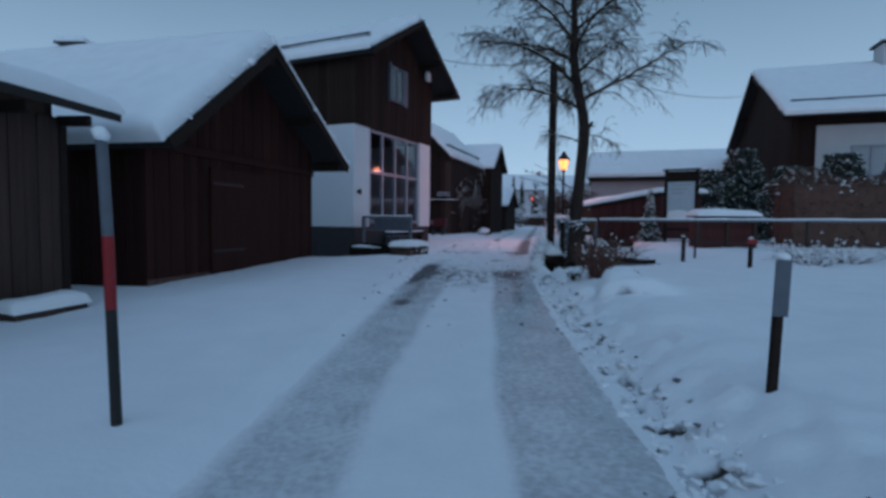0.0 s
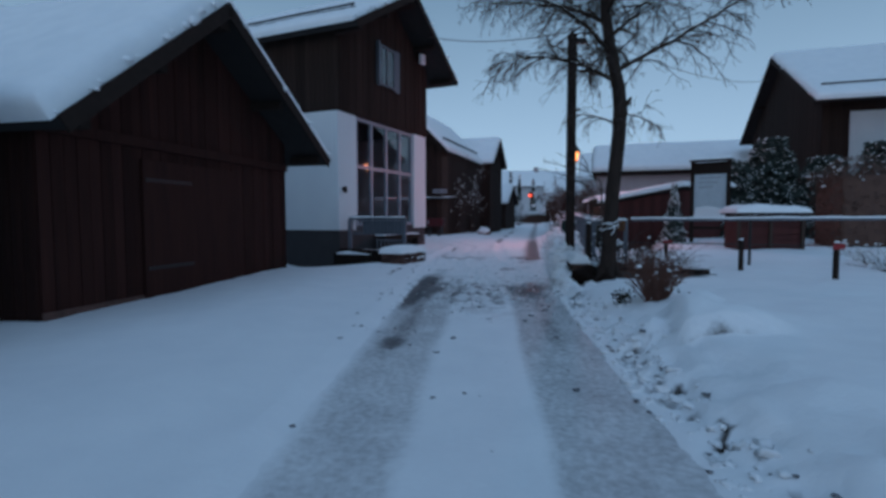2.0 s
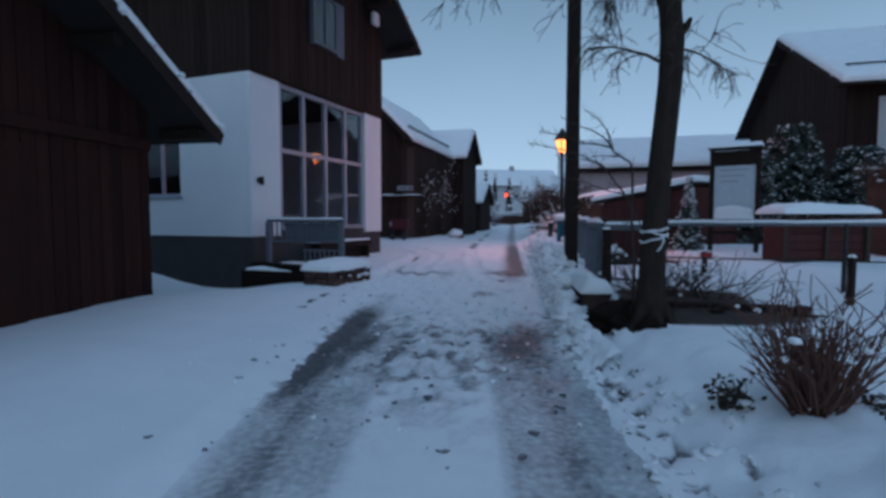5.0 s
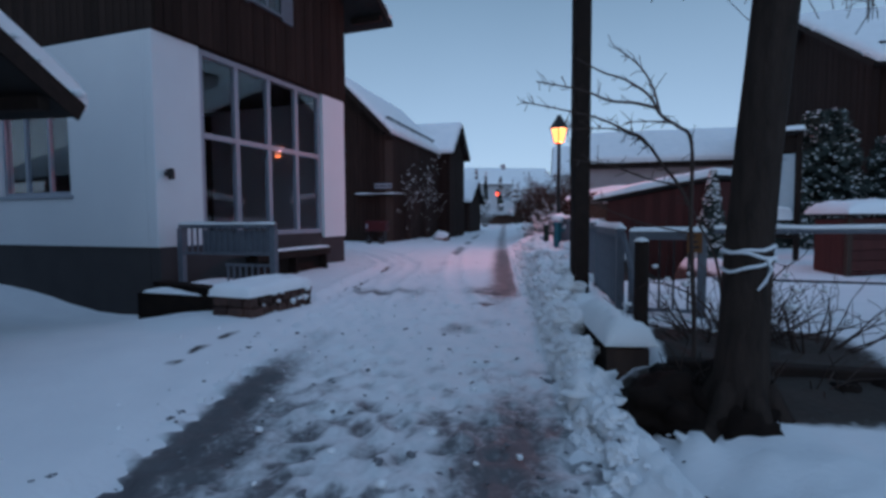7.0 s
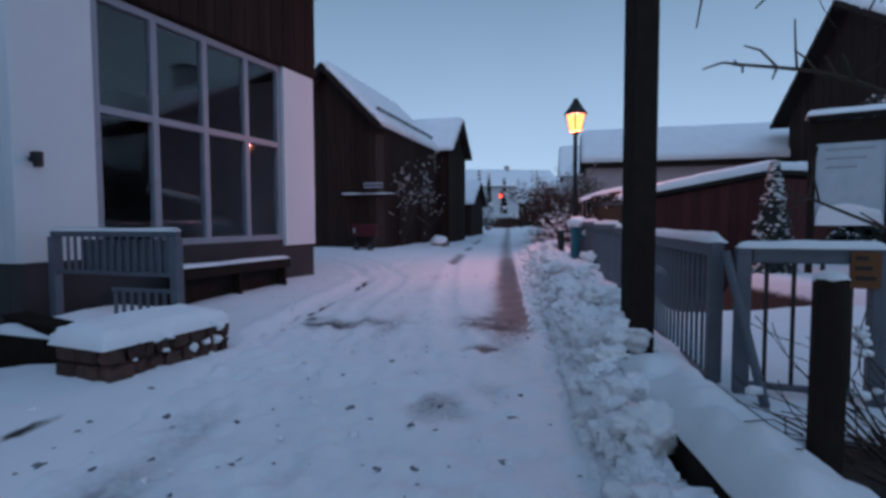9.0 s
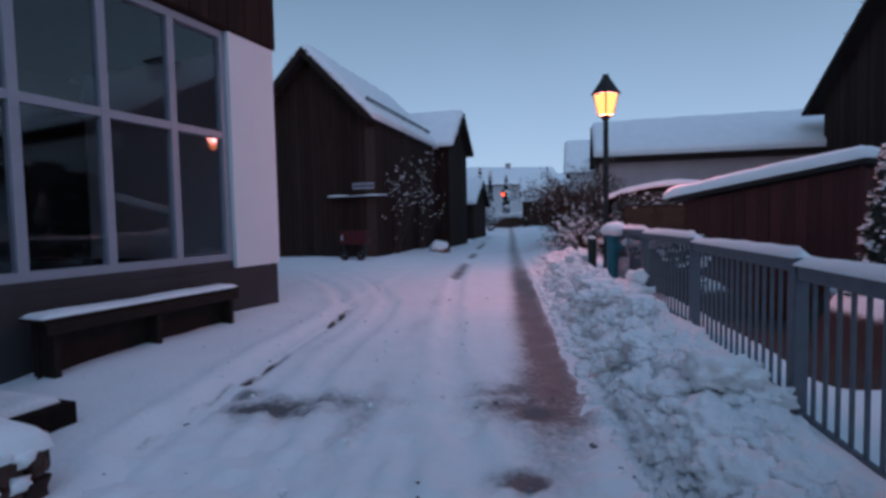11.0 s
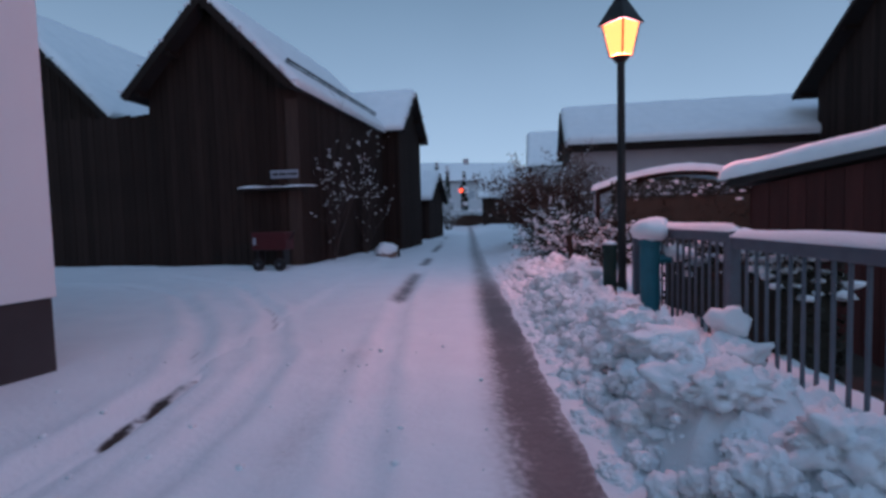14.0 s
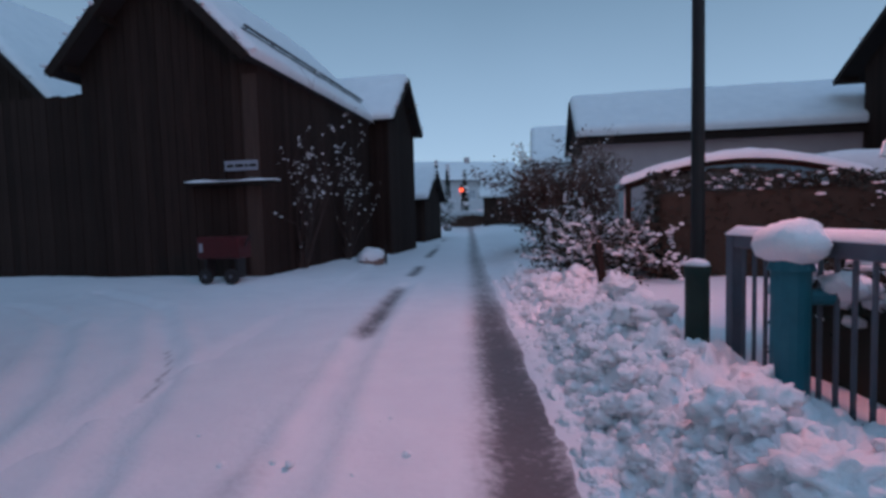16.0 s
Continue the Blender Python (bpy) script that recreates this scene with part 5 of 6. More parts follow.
part("stump", cyl(bmesh.new(), (0, 0, -0.3), (0.02, 0, 0.28), 0.12, 0.10, 12), HUTW, st)
vs, fs = [], []
clump(vs, fs, (0.02, 0, 0.34), 0.14, 0.95, 0.45, 4.0, 3)
clump(vs, fs, (-0.1, -0.03, 0.16), 0.11, 0.9, 0.45, 9.0, 3)
raw("snow_cap", vs, fs, SNOW, st, "lumpy cap of snow")
gp_ = thing("leaning_stub", pose(6.15, 27.3, 0.82, 0, -8, 0), "dark leaning wooden stub standing in the snow", "stub")
part("stub", boxed(-0.05, 0.05, -0.05, 0.05, -0.2, 0.62, 0.01), BEAM, gp_)
part("foot", cyl(bmesh.new(), (0.02, -0.08, -0.06), (0.02, -0.08, 0.0), 0.16, 0.14, 12), BEAM, gp_)


def twiggy(name, x, y, z, r, h, stems, label, material, snow=0.3, seed=1, upright=0.8, category="bush", leaf=None, leaves=0):
    """A leafless or half-bare bush of forked stems with snow caught in it."""
    rng = random.Random(seed)
    b = thing(name, pose(x, y, z), label, category)
    vs, fs, nv, nf, lv, lf = [], [], [], [], [], []

    def shoot(p, d, ln, rad, depth):
        pts, rs = [p], [rad]
        for k in range(4):
            d = (d + Vector((rng.uniform(-1, 1), rng.uniform(-1, 1), rng.uniform(-0.6, 0.5))) * 0.22).normalized()
            pts.append(pts[-1] + d * ln / 4)
            rs.append(max(0.003, rad * (1 - 0.2 * (k + 1))))
            if depth and k > 0 and rng.random() < 0.8:
                side = Vector((rng.uniform(-1, 1), rng.uniform(-1, 1), rng.uniform(-0.4, 0.8)))
                shoot(pts[-1].copy(), (d + side).normalized(), ln * rng.uniform(0.3, 0.55), rs[-1] * 0.7, depth - 1)
            if rng.random() < snow:
                clump(nv, nf, pts[-1] + Vector((0, 0, 0.01)), rng.uniform(0.018, 0.05) * (0.7 + 0.3 * r), 0.6, 0.5, rng.random() * 50, 1)
            for _ in range(leaves):
                c = pts[-1] + Vector((rng.uniform(-1, 1), rng.uniform(-1, 1), rng.uniform(-1, 1))) * 0.09 * (0.6 + r)
                a = Vector((rng.uniform(-1, 1), rng.uniform(-1, 1), rng.uniform(-1, 1))).normalized() * 0.035 * (0.6 + r * 0.5)
                e2 = a.orthogonal().normalized() * a.length * 0.6
                n0 = len(lv)
                lv.extend([c - a, c + e2, c + a, c - e2])
                lf.append((n0, n0 + 1, n0 + 2, n0 + 3))
        tube(vs, fs, pts, rs, 4)
    for k in range(stems):
        w = rng.uniform(0, 2 * math.pi)
        out = rng.uniform(0.1, 1.0)
        d = Vector((math.cos(w) * out * r / h, math.sin(w) * out * r / h, upright)).normalized()
        shoot(Vector((math.cos(w) * 0.12 * r, math.sin(w) * 0.12 * r, -0.05)), d, math.hypot(r * out, h) * rng.uniform(0.65, 1.0), 0.010 + 0.004 * h, 2 if h > 0.9 else 1)
    stuff(raw("stem", vs, fs, material, b))
    if nv:
        stuff(raw("caught_snow", nv, nf, SNOW, b, "snow caught in the twigs"))
    if lv:
        stuff(raw("leaves", lv, lf, leaf, b, "withered leaves", smooth=False))
    return b


twiggy("shrub", 2.80, 9.25, 0.40, 0.42, 0.66, 120, "red-brown leafless shrub fanning out of the snow", REDTWIG, 0.015, 2, 1.0, "shrub")
twiggy("leafy_plant", 3.20, 9.05, 0.42, 0.20, 0.20, 8, "small dark plant with withered leaves in snow", TWIG, 0.2, 3, 0.5, "plant", HEDGE, 3)
twiggy("leafy_plant", 2.42, 9.55, 0.42, 0.14, 0.14, 5, "small dark plant with withered leaves in snow", TWIG, 0.2, 6, 0.5, "plant", HEDGE, 3)
twiggy("round_bush", 8.55, 35.5, 0.65, 1.5, 2.2, 80, "large round half-bare bush dusted with snow", REDTWIG, 0.55, 4, 0.9, "bush", DRYLEAF, 8)
twiggy("low_bush", 7.1, 29.3, 0.70, 1.25, 0.95, 60, "low spreading bush laden with snow", TWIG, 0.9, 5, 0.5, "bush", HEDGE, 2)
twiggy("low_bush", 8.0, 31.5, 0.70, 1.1, 1.1, 45, "low spreading bush laden with snow", TWIG, 0.9, 15, 0.5, "bush", HEDGE, 2)
for k, (x, y, n) in enumerate(((3.85, 13.55, 34), (4.30, 13.75, 34), (4.5, 13.2, 24))):
    twiggy("brushwood", x, y, 0.42, 0.85, 0.72, n, "thin arching twigs behind the bar fence", TWIG, 0.04, 9 + 20 * k, 0.55, "shrub")
sg = thing("sapling", pose(3.14, 12.66, 0.45), "thin bare sapling with branches arching over the fence", "sapling")
rng = random.Random(12)


def arching(pts, r0, spurs, parent):
    """One bent branch through a few points, with short spurs."""
    pts = [Vector(p) for p in pts]
    fine = []
    for k in range(len(pts) - 1):
        p0, p1, p2, p3 = pts[max(k - 1, 0)], pts[k], pts[k + 1], pts[min(k + 2, len(pts) - 1)]
        for i in range(6):
            f = i / 6
            fine.append(0.5 * (2 * p1 + (p2 - p0) * f + (2 * p0 - 5 * p1 + 4 * p2 - p3) * f * f + (3 * p1 - p0 - 3 * p2 + p3) * f ** 3))
    fine.append(pts[-1])
    n = len(fine)
    vs, fs = [], []
    tube(vs, fs, fine, [0.85 * r0 * (1 - 0.85 * k / n) + 0.0025 for k in range(n)], 6)
    for _ in range(spurs):
        k = rng.randrange(2, n)
        d = Vector((rng.uniform(-1, 0.3), rng.uniform(-0.6, 0.6), rng.uniform(-0.5, 0.8))).normalized()
        ln = rng.uniform(0.03, 0.15)
        mid = fine[k] + d * ln * 0.5 + Vector((0, 0, rng.uniform(-0.02, 0.02)))
        tube(vs, fs, [fine[k], mid, fine[k] + d * ln], [0.0042, 0.0034, 0.0024], 3)
    return raw("branch", vs, fs, TWIG, parent)


arching([(0.04, 0, -0.2), (0.03, 0, 0.45), (-0.01, 0, 1.15), (-0.02, 0, 1.77), (-0.12, 0.02, 1.90), (-0.24, 0.05, 1.99), (-0.33, 0.05, 2.13), (-0.50, 0.08, 2.25), (-0.67, 0.1, 2.31), (-0.9, 0.1, 2.42)], 0.019, 26, sg)
arching([(-0.28, 0.05, 2.04), (-0.42, 0.08, 2.08), (-0.61, 0.1, 2.10), (-0.78, 0.12, 2.17), (-0.93, 0.15, 2.21), (-1.15, 0.2, 2.26)], 0.012, 24, sg)
arching([(-0.02, 0.0, 1.30), (-0.10, 0.02, 1.46), (-0.22, 0.03, 1.61), (-0.37, 0.05, 1.81), (-0.49, 0.06, 1.87), (-0.72, 0.08, 1.97), (-0.95, 0.12, 2.03), (-1.25, 0.18, 2.1)], 0.013, 46, sg)
arching([(-0.22, 0.03, 1.61), (-0.32, 0.06, 1.76), (-0.46, 0.1, 1.86), (-0.62, 0.14, 1.90), (-0.9, 0.2, 1.90)], 0.009, 26, sg)
arching([(-0.24, 0.05, 1.99), (-0.30, 0.06, 2.2), (-0.40, 0.08, 2.36), (-0.58, 0.1, 2.5)], 0.009, 20, sg)
arching([(-0.15, 0.02, 1.92), (-0.3, 0.0, 1.93), (-0.52, -0.02, 1.92)], 0.007, 10, sg)
arching([(-0.10, 0.02, 1.46), (-0.35, 0.06, 1.52), (-0.6, 0.1, 1.62), (-0.85, 0.15, 1.66)], 0.007, 14, sg)
arching([(0.0, 0.0, 1.1), (-0.2, 0.03, 1.14), (-0.42, 0.06, 1.2), (-0.66, 0.1, 1.3)], 0.006, 10, sg)
arching([(0.30, 0.0, -0.2), (0.27, 0.0, 0.40), (0.20, 0.0, 0.87), (0.06, 0.0, 1.16), (-0.01, 0.0, 1.3)], 0.015, 10, sg)
arching([(0.30, 0.05, -0.1), (0.5, 0.05, 0.4), (0.75, 0.1, 0.75), (1.0, 0.15, 0.9)], 0.009, 14, sg)
arching([(0.26, 0.02, 0.3), (0.1, -0.05, 0.55), (-0.2, -0.1, 0.72), (-0.4, -0.12, 0.75)], 0.007, 12, sg)
for k, (x, y) in enumerate(((8.4, 11.6), (9.8, 12.4), (11.2, 12.0), (12.4, 13.2), (9.2, 13.2))):
    twiggy("garden_shrub", x, y, ground_z(x, y), 0.75, 0.5, 26, "low garden shrub half buried in snow", TWIG, 0.55, 30 + k, 0.5, "shrub")
for k, (x, y, h) in enumerate(((5.78, 12.37, 0.60), (6.55, 10.95, 0.62), (5.62, 15.31, 0.46))):
    s_ = thing("garden_stake", at_ground(x, y, 0.0, 10), "short dark garden stake standing in the snow", "stake", group="garden stakes")
    part("stake", boxed(-0.035, 0.035, -0.035, 0.035, -0.2, h, 0.008), BEAM, s_)
    cap(s_, 0, 0, h, 0.045, 0.025)
    if k:
        part("plate", boxed(-0.12, 0.12, -0.05, -0.036, h - 0.12, h - 0.02, 0.004), RED_PAINT_GLARE, s_, "small red plate")

# ---- sheds and things across the garden ----
sh = thing("shed", pose(6.46, 23.40, 0.5, 0, 0, -19.2), "red-brown board shed with a sloping snowy roof", "shed")
SL = 3.1
part("front_wall", prism([(0.15, -1.2), (SL - 0.15, -1.2), (SL - 0.15, 2.16), (0.15, 1.62)], 0.25, 0.33), RED, sh)
part("back_wall", prism([(0.15, -1.2), (SL - 0.15, -1.2), (SL - 0.15, 2.16), (0.15, 1.62)], 2.72, 2.8), RED, sh)
part("end_wall", boxed(0.15, 0.23, 0.331, 2.719, -1.2, 1.62), RED, sh)
part("end_wall", boxed(SL - 0.23, SL - 0.15, 0.331, 2.719, -1.2, 2.12), RED, sh)
for i in range(14):
    a = 0.16 + 0.198 * i
    part("board", prism([(a + 0.005, -1.1), (a + 0.19, -1.1), (a + 0.19, 1.625 + 0.19 * a), (a + 0.005, 1.59 + 0.19 * a)], 0.222 - 0.006 * (i % 2), 0.249), RED, sh)
for i in range(12):
    a = 0.26 + 0.2 * i
    part("board", boxed(0.122 - 0.006 * (i % 2), 0.149, a + 0.005, a + 0.19, -1.1, 1.60), RED, sh)


def shed_roof(x, y, hh):
    return (x, y, 1.62 + 0.19 * x + hh)


bm = bmesh.new()
vv = [bm.verts.new(shed_roof(*c)) for c in ((0, 0, 0), (SL, 0, 0), (SL, 3.0, 0), (0, 3.0, 0), (0, 0, 0.09), (SL, 0, 0.09), (SL, 3.0, 0.09), (0, 3.0, 0.09))]
for f in ((3, 2, 1, 0), (4, 5, 6, 7), (0, 1, 5, 4), (1, 2, 6, 5), (2, 3, 7, 6), (3, 0, 4, 7)):
    bm.faces.new([vv[k] for k in f])
part("roof", bm, ROOF, sh)
vs, fs = snow_sheet(SL + 0.12, 3.1, 0.22, lambda x, y, hh: shed_roof(x - 0.08, y - 0.06, hh + 0.092), r=0.18, step=0.1, rough=0.05, seed=9)
raw("roof_snow", vs, fs, SNOW, sh, "thick overhanging snow on the roof")
skew = Matrix(((1, 0.67, 0, 0), (0, 0.45, 0, 0), (0, 0, 1, 0), (0, 0, 0, 1)))
for ob in sh.children:
    ob.data.transform(skew)

pg = thing("pergola", pose(7.5, 29.2, 0.65, 0, 0, -24), "low arched pergola overgrown and topped with snow", "pergola")
PW = 3.7
for x in (0.05, PW - 0.05):
    for y in (0.05, 1.9):
        part("post", boxed(x - 0.05, x + 0.05, y - 0.05, y + 0.05, -0.3, 1.70, 0.01), BEAM, pg)


def arch(x):
    return 1.72 + 0.36 * math.sin(math.pi * x / PW) ** 0.9


for y in (0.0, 1.9):
    for i in range(8):
        a, b = PW * i / 8, PW * (i + 1) / 8
        part("arch_piece", prism([(a, arch(a) - 0.08), (b, arch(b) - 0.08), (b, arch(b)), (a, arch(a))], y - 0.03, y + 0.05), BEAM, pg)
vs, fs = snow_sheet(PW + 0.2, 2.1, 0.16, lambda x, y, hh: (x - 0.1, y - 0.1, arch(min(PW, max(0.0, x - 0.1))) + 0.01 + hh), r=0.14, step=0.1, rough=0.05, seed=6)
raw("roof_snow", vs, fs, SNOW, pg, "layer of snow over the arch")
part("side_sheet", boxed(-0.02, 0.0, 0.1, 1.8, 0.0, 1.65), WHITE, pg, "pale side sheet")


def leafy_mass(name, label, category, m, sx, sy, sz, n, leaf, size, snow, seed, taper=0.0, core=True, snowsize=1.0):
    """A hedge or conifer: a dark inner core, thousands of small leaves on an uneven skin, and snow on what looks up."""
    rng = random.Random(seed)
    ob = thing(name, m, label, category)
    lv, lf, nv, nf = [], [], [], []
    for k in range(n):
        f = rng.random()
        w = rng.uniform(0, 2 * math.pi)
        if taper:
            hz = rng.random() ** 1.3
            tier = (hz * 7 + 1.7 * nz(math.cos(w) * 1.5, math.sin(w) * 1.5, seed + hz * 2, 1.0) + 0.15 * rng.random()) % 1.0
            rad = (1 - hz * taper) * (0.55 + 0.45 * math.sqrt(f)) * (1.12 - 0.28 * tier)
            rad *= 0.85 + 0.3 * nz(math.cos(w), math.sin(w), hz * 4 + seed, 2)
            c = Vector((sx * rad * math.cos(w), sy * rad * math.sin(w), sz * hz))
            up = 0.9 if tier < 0.4 + 0.3 * rng.random() else 0.2
        else:
            face = rng.random()
            x, y, z = rng.uniform(-1, 1), rng.uniform(-1, 1), rng.random()
            if face < 0.4:
                y = -1 + 0.25 * rng.random()
            elif face < 0.75:
                z = 1 - 0.2 * rng.random()
            elif face < 0.9:
                x = math.copysign(1 - 0.1 * rng.random(), x)
            k2 = 1 + 0.16 * nz(x * sx, y * sy, z * sz + seed, 0.9)
            c = Vector((sx * x, sy * y, sz * z * k2))
            up = z
        a = Vector((rng.uniform(-1, 1), rng.uniform(-1, 1), rng.uniform(-0.7, 0.5))).normalized() * size * rng.uniform(0.6, 1.3)
        e2 = a.orthogonal().normalized() * a.length * 0.42
        n0 = len(lv)
        lv.extend([c - a, c + e2, c + a, c - e2])
        lf.append((n0, n0 + 1, n0 + 2, n0 + 3))
        if up > 0.75 and rng.random() < snow:
            clump(nv, nf, c + Vector((0, 0, size * 0.3)), size * rng.uniform(0.6, 1.5) * snowsize, 0.45, 0.6, rng.random() * 40, 1)
    if core:
        cv, cf = [], []
        if taper:
            tube(cv, cf, [Vector((0, 0, -0.2)), Vector((0, 0, sz * 0.4)), Vector((0, 0, sz * 0.97))], [sx * 0.5, sx * 0.36, 0.02], 10)
            raw("trunk", cv, cf, leaf, ob)
        else:
            bm = boxed(-sx * 0.93, sx * 0.93, -sy * 0.9, sy * 0.9, -0.3, sz * 0.88, 0.1)
            part("inner_mass", bm, leaf, ob)
    stuff(raw("leaves", lv, lf, leaf, ob, smooth=False))
    if nv:
        stuff(raw("lying_snow", nv, nf, SNOW, ob, "snow lying on the leaves"))
    return ob


leafy_mass("hedge", "dark clipped hedge under the pergola", "hedge", pose(9.85, 27.9, 0.6, 0, 0, -24), 2.35, 0.6, 1.8, 8000, HEDGE, 0.05, 0.03, 1)
leafy_mass("hedge", "dark brown garden hedge dusted with snow", "hedge", pose(15.8, 18.3, 0.5, 0, 0, -8), 3.8, 0.8, 2.7, 11000, DRYLEAF, 0.06, 0.025, 2)
leafy_mass("hedge", "dark hedge by the fence end with snow balls", "hedge", pose(5.85, 22.5, -0.05, 0, 0, 80), 1.25, 0.28, 1.55, 6000, HEDGE, 0.04, 0.10, 12, snowsize=1.8)
leafy_mass("spruce", "small spruce with snow on its branches", "spruce", pose(8.35, 20.9, 0.6), 0.5, 0.5, 2.2, 3800, FROSTED, 0.06, 0.35, 3, 0.9, snowsize=0.6)
for k, (x, y, r, h) in enumerate(((12.0, 23.6, 1.3, 3.3), (13.9, 24.2, 1.8, 4.3), (15.3, 23.0, 1.7, 3.4), (17.0, 22.2, 1.8, 3.9), (18.8, 21.0, 1.9, 3.8))):
    leafy_mass("conifer", "dark garden conifer with patches of snow", "conifer", pose(x, y, 0.55), r, r, h, 9000, FROSTED, 0.13, 0.34, 40 + k, 0.66, snowsize=0.30)

nb = thing("notice_board", pose(8.86, 20.62, 0.62, 0, 0, -37), "roofed wooden notice board with pale snow-dusted sheet", "notice board")
for x in (0.0, 1.12):
    part("post", boxed(x - 0.06, x + 0.06, -0.06, 0.06, -0.2, 2.9, 0.01), BEAM, nb)
part("board", boxed(0.061, 1.059, -0.02, 0.02, 0.98, 2.45, 0.005), mat("weathered_sheet", (0.50, 0.57, 0.61), (0.40, 0.46, 0.50), 5, 0.6, 0.3), nb, "pale sheet, writing not readable")
for k in range(3):
    part("lettering_bar", boxed(0.2, 0.9 - 0.12 * k, -0.026, -0.0205, 2.32 - 0.16 * k, 2.35 - 0.16 * k), FRAME, nb)
part("head_board", boxed(0.061, 1.059, -0.03, 0.03, 2.46, 2.86, 0.005), BEAM, nb)
part("roof", boxed(-0.09, 1.21, -0.22, 0.22, 2.9, 2.95, 0.01), ROOF, nb)
part("cross_rail", boxed(0.061, 1.059, -0.03, 0.03, 0.55, 0.65, 0.005), BEAM, nb)
vs, fs = snow_sheet(1.34, 0.48, 0.11, lambda x, y, hh: (-0.11 + x, -0.24 + y, 2.952 + hh), r=0.11, step=0.1, rough=0.03, seed=4)
raw("roof_snow", vs, fs, SNOW, nb, "snow on the little roof")
vs, fs = snow_sheet(0.98, 0.10, 0.42, lambda x, y, hh: (0.07 + x, -0.125 + y, 0.98 + hh * (0.8 + 0.25 * math.sin(4 * x))), r=0.09, step=0.06, rough=0.12, seed=14)
raw("ledge_snow", vs, fs, SNOW, nb)

wp = thing("wood_store", pose(8.55, 17.25, 0.62, 0, 0, -4), "low dark red board wood store under a slab of snow", "wood store")
part("back_board", boxed(0, 1.85, 0.75, 0.8, -0.2, 1.0), RED, wp)
for x in (0.03, 0.93, 1.82):
    part("post", boxed(x - 0.045, x + 0.045, -0.02, 0.06, -0.2, 1.05, 0.006), HUTW, wp)
for row in range(6):
    part("board", boxed(0.0, 1.85, 0.062, 0.085 + 0.004 * (row % 2), -0.08 + 0.185 * row, 0.095 + 0.185 * row, 0.005), RED, wp)
for x0_, x1_ in ((0.0, 0.03), (1.82, 1.85)):
    part("side_board", boxed(x0_, x1_, 0.09, 0.748, -0.2, 1.0), RED, wp)
part("lid", boxed(-0.08, 1.93, -0.1, 0.9, 1.052, 1.10, 0.006), ROOF, wp)
vs, fs = snow_sheet(2.1, 1.1, 0.20, lambda x, y, hh: (-0.12 + x, -0.15 + y, 1.102 + hh * (0.75 + 0.35 * math.sin(1.4 * x + 0.3))), r=0.22, step=0.1, rough=0.09, seed=8)
raw("lid_snow", vs, fs, SNOW, wp, "thick slab of snow")
gs_ = thing("garden_hut", pose(12.4, 30.0, 0.6, 0, 0, -20), "low dark hut behind the hedge under a thick block of snow", "hut")
part("wall", boxed(0, 1.7, 0, 1.5, -0.2, 1.78, 0.01), RED, gs_)
part("roof", boxed(-0.08, 1.78, -0.08, 1.58, 1.781, 1.85, 0.01), ROOF, gs_)
vs, fs = snow_sheet(1.9, 1.7, 0.60, lambda x, y, hh: (-0.1 + x, -0.1 + y, 1.852 + hh), r=0.20, step=0.1, rough=0.05, seed=21)
raw("roof_snow", vs, fs, SNOW, gs_, "thick block of snow")

# ---- along the far barn ----
sl = thing("snowy_stone", pose(2.95, 36.1, 0.50), "rounded kerb stone covered with snow", "stone")
vs, fs = [], []
clump(vs, fs, (0, 0, 0.1), 0.42, 0.8, 0.35, 3.0, 3)
raw("stone", vs, fs, STONE, sl)
vs, fs = [], []
clump(vs, fs, (-0.02, 0, 0.24), 0.42, 0.6, 0.3, 3.2, 3)
raw("stone_snow", vs, fs, SNOW, sl, "snow cap")
sk = thing("roadside_stake", pose(3.35, 36.0, 0.5), "thin dark stake at the lane's edge", "stake")
part("stake", cyl(bmesh.new(), (0, 0, -0.2), (0, 0, 0.6), 0.03, 0.03, 8), BEAM, sk)
twiggy("climbing_shrub", 1.15, 34.1, 0.6, 0.75, 3.4, 30, "tall climbing shrub against the barn, flecked with snow", TWIG, 0.22, 18, 1.6, "shrub")
twiggy("climbing_shrub", 2.2, 36.9, 0.6, 0.6, 3.0, 20, "tall climbing shrub against the barn, flecked with snow", TWIG, 0.22, 19, 1.6, "shrub")
rb = thing("red_cart", pose(-0.72, 31.72, 0.60, 0, 0, -19), "dark red box cart parked by the barn", "cart")
part("tray", boxed(0, 0.95, 0, 0.5, 0.52, 0.98, 0.03), DARKRED, rb)
for x in (0.12, 0.83):
    part("strut", boxed(x - 0.03, x + 0.03, 0.1, 0.4, 0.1, 0.519), IRON, rb)
part("emblem_bar", boxed(0.06, 0.14, -0.008, -0.001, 0.66, 0.84), FRAME, rb)
for x in (0.18, 0.77):
    wheel = part("wheel", cyl(bmesh.new(), (x, -0.02, 0.15), (x, 0.05, 0.15), 0.16, 0.16, 16), IRON, rb)
    part("hub", cyl(bmesh.new(), (x, -0.04, 0.15), (x, -0.021, 0.15), 0.04, 0.04, 8), STEEL, wheel)
part("handle", cyl(bmesh.new(), (0.94, 0.25, 0.75), (1.10, 0.25, 1.0), 0.02, 0.02, 8), IRON, rb)

# the vent on the barn's ridge
vt = thing("roof_vent", pose(-8.95, 12.84, 5.18), "small dark roof vent capped with snow", "vent")
part("stack", boxed(-0.16, 0.16, -0.16, 0.16, -0.3, 0.40, 0.01), IRON, vt)
part("hood", boxed(-0.36, 0.36, -0.28, 0.28, 0.41, 0.46, 0.01), IRON, vt)
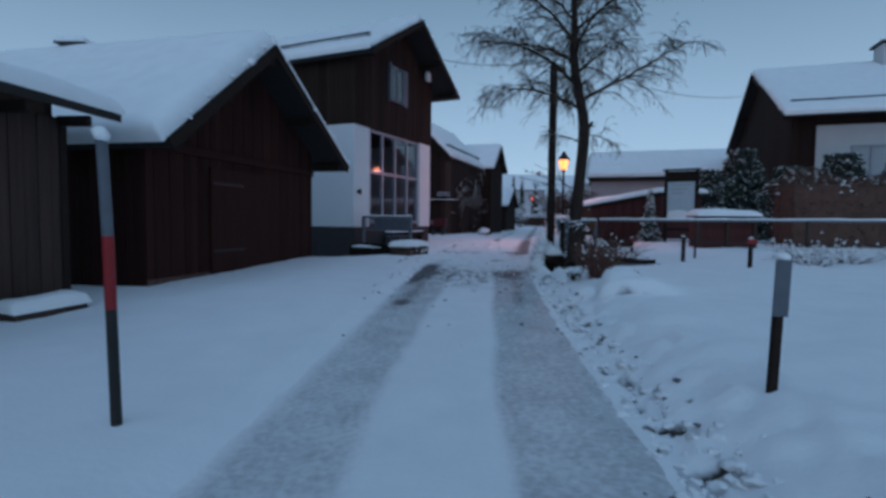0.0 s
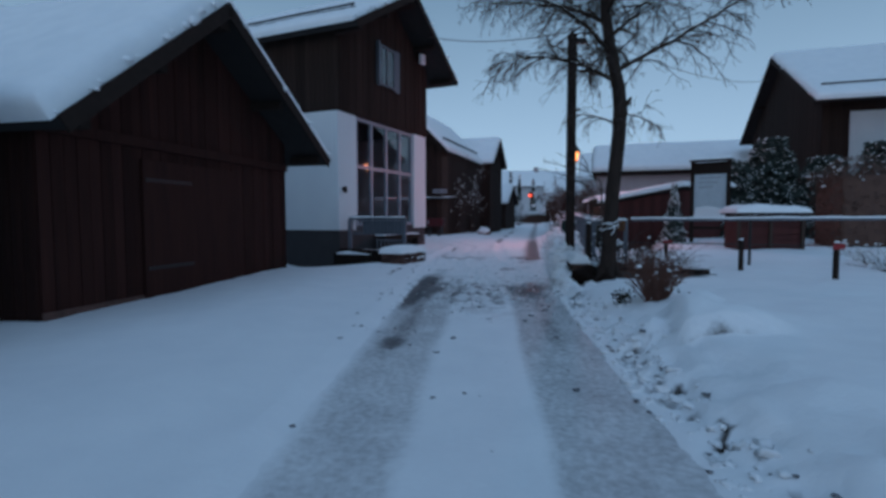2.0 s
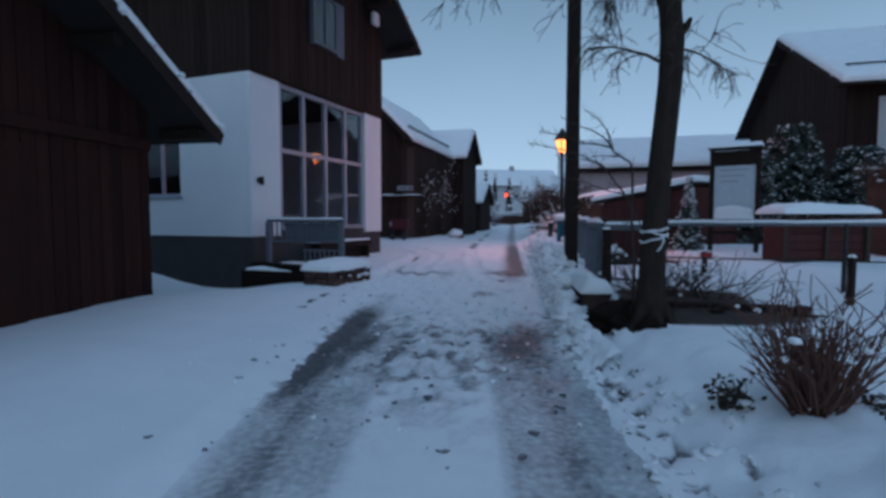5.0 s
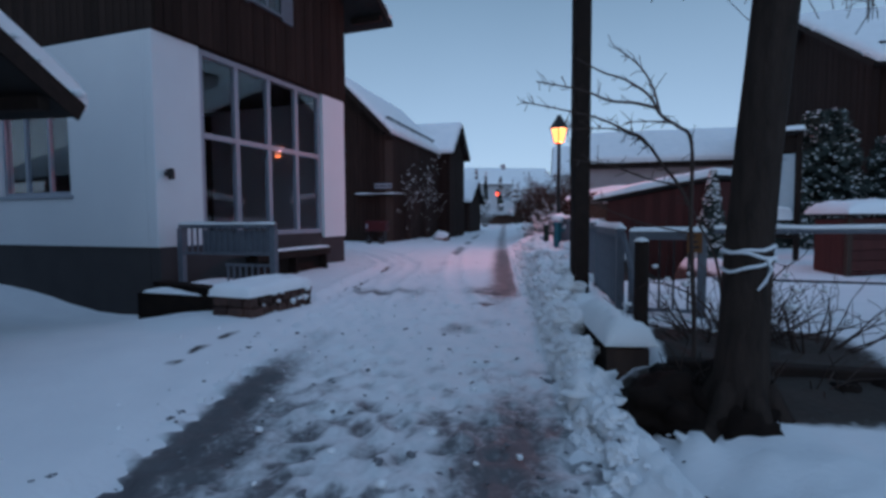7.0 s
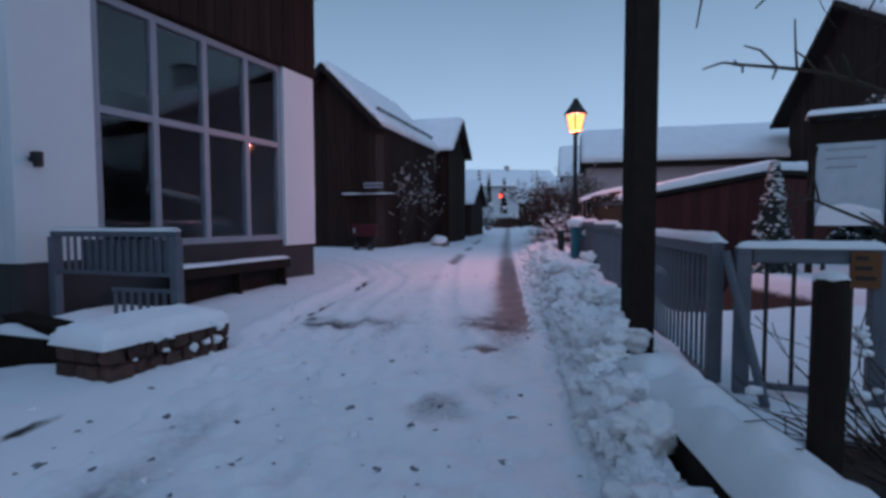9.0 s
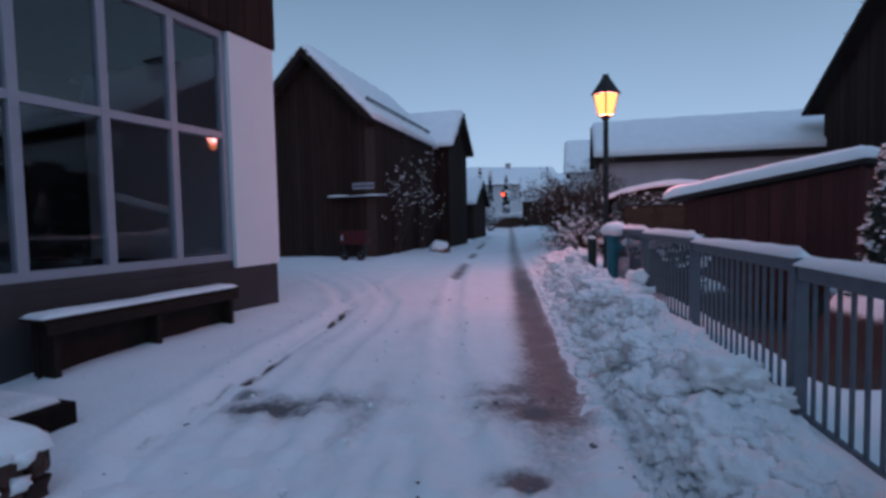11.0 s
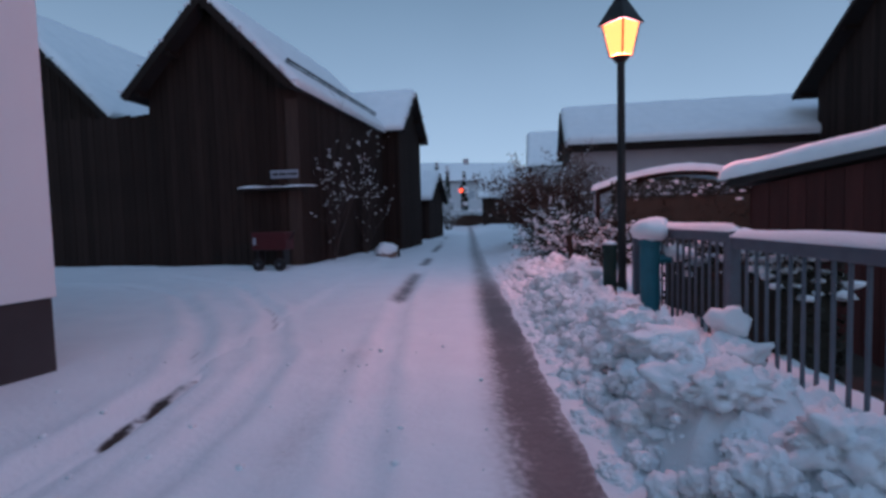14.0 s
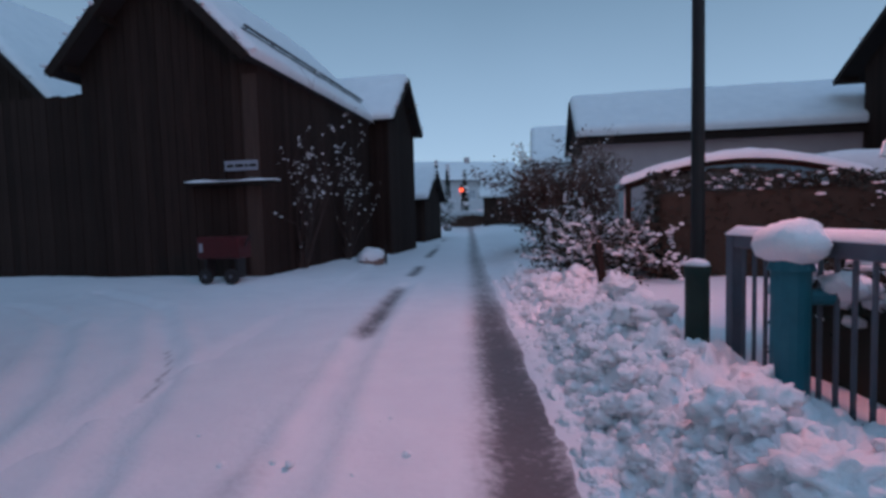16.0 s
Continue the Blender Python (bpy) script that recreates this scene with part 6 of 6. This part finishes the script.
vs, fs = snow_sheet(0.72, 0.56, 0.14, lambda x, y, hh: (-0.36 + x, -0.28 + y, 0.462 + hh), r=0.14, step=0.1)
raw("vent_snow", vs, fs, SNOW, vt)

# ---- the end of the lane ----
eh = thing("end_house", pose(9.0, 95.0, 1.0, 0, 0, 4), "pale house closing the lane, long snowy roof and chimney", "house")
EW = 17.0
part("front_wall", boxed(0, EW, 0, 0.3, -0.5, 6.2), PALE, eh)
part("side_wall", boxed(0, 0.3, 0.31, 8.0, -0.5, 6.2), PALE, eh)
part("side_wall", boxed(EW - 0.3, EW, 0.31, 8.0, -0.5, 6.2), PALE, eh)
part("back_wall", boxed(0.31, EW - 0.31, 7.7, 8.0, -0.5, 6.2), PALE, eh)
for sgn, y0 in ((1, -0.6), (-1, 8.6)):
    def slope(x, y, hh, sgn=sgn, y0=y0):
        return (-0.5 + x, y0 + sgn * y, 6.1 + 0.62 * y + hh)
    bm = bmesh.new()
    vv = [bm.verts.new(slope(*c)) for c in ((0, 0, 0), (EW + 1, 0, 0), (EW + 1, 4.6, 0), (0, 4.6, 0), (0, 0, 0.15), (EW + 1, 0, 0.15), (EW + 1, 4.6, 0.15), (0, 4.6, 0.15))]
    for f in ((3, 2, 1, 0), (4, 5, 6, 7), (0, 1, 5, 4), (1, 2, 6, 5), (2, 3, 7, 6), (3, 0, 4, 7)):
        bm.faces.new([vv[k] for k in f])
    part("roof_slope", bm, ROOF, eh)
    vs, fs = snow_sheet(EW + 1.0, 4.6, 0.3, lambda x, y, hh, slope=slope: slope(x, y, hh + 0.155), r=0.3, step=0.4, soft=(1, 1, 1, 0))
    raw("roof_snow", vs, fs, SNOW, eh, "snow lying on the roof")
part("chimney", boxed(9.3, 10.0, 3.5, 4.3, 8.0, 10.0, 0.02), PINK, eh)
for k in range(4):
    wo = window(eh, 1.5 + 3.6 * k, 2.7 + 3.6 * k, 3.4, 4.9, -0.002, 2, 1, WHITE, 0.08, 0.06)
gabled("dark_cottage", "small dark cottage beside the lane, snow on its roof", "cottage", (14.2, 70.2), (12.6, 65.0), 3.6, 6.2, 0.4, (0.3, 0.3), 8.0, 0.8, BARN2, 0.3, 0.25, side_boards=False)
gabled("low_outbuilding", "low outbuilding with a snowy roof beside the brown house", "outbuilding", (6.0, 47.0), (7.6, 51.6), 2.9, 4.5, 0.3, (0.3, 0.3), 6.0, 0.6, BARN2, 0.3, 0.25, side_boards=False)
gabled("far_cottage", "far pale cottage behind the bushes, snow on its roof", "cottage", (16.5, 62.0), (14.6, 56.5), 5.6, 8.4, 0.4, (0.3, 0.3), 9.0, 0.8, PALE, 0.3, 0.25, plain=True)
for k, (x, y, h) in enumerate(((11.2, 82, 7.6), (12.7, 83, 7.2), (15.0, 84, 6.6))):
    leafy_mass("cypress", "slim dark columnar conifer", "conifer", pose(x, y, 1.0), 0.7, 0.7, h, 1500, NEEDLE, 0.22, 0.05, 60 + k, 0.95)
leafy_mass("hedge", "low russet hedge topped with snow below the far lamp", "hedge", pose(13.2, 72.0, 0.9, 0, 0, 8), 1.9, 0.8, 1.5, 2500, DRYLEAF, 0.1, 0.5, 70, snowsize=1.6)
for k, (x, y, h) in enumerate(((9.3, 62, 2.0), (17.5, 74, 3.0), (9.6, 70, 3.2))):
    twiggy("far_bush", x, y, 0.8, 1.3, h, 30, "far leafless bush dusted with snow", TWIG, 0.6, 80 + k, 0.9, "bush")

lg = thing("chopping_log", pose(-5.05, 6.45, 0.10, 0, 0, 80), "short log lying by the hut under snow", "log")
part("log", cyl(bmesh.new(), (-0.5, 0, 0.12), (0.5, 0, 0.14), 0.19, 0.17, 14), LOG, lg)
vs, fs = snow_sheet(1.1, 0.42, 0.16, lambda x, y, hh: (-0.55 + x, -0.21 + y, 0.24 + hh - 0.5 * (y - 0.21) ** 2), r=0.18, step=0.06, rough=0.06, seed=5)
raw("log_snow", vs, fs, SNOW, lg, "roll of snow")
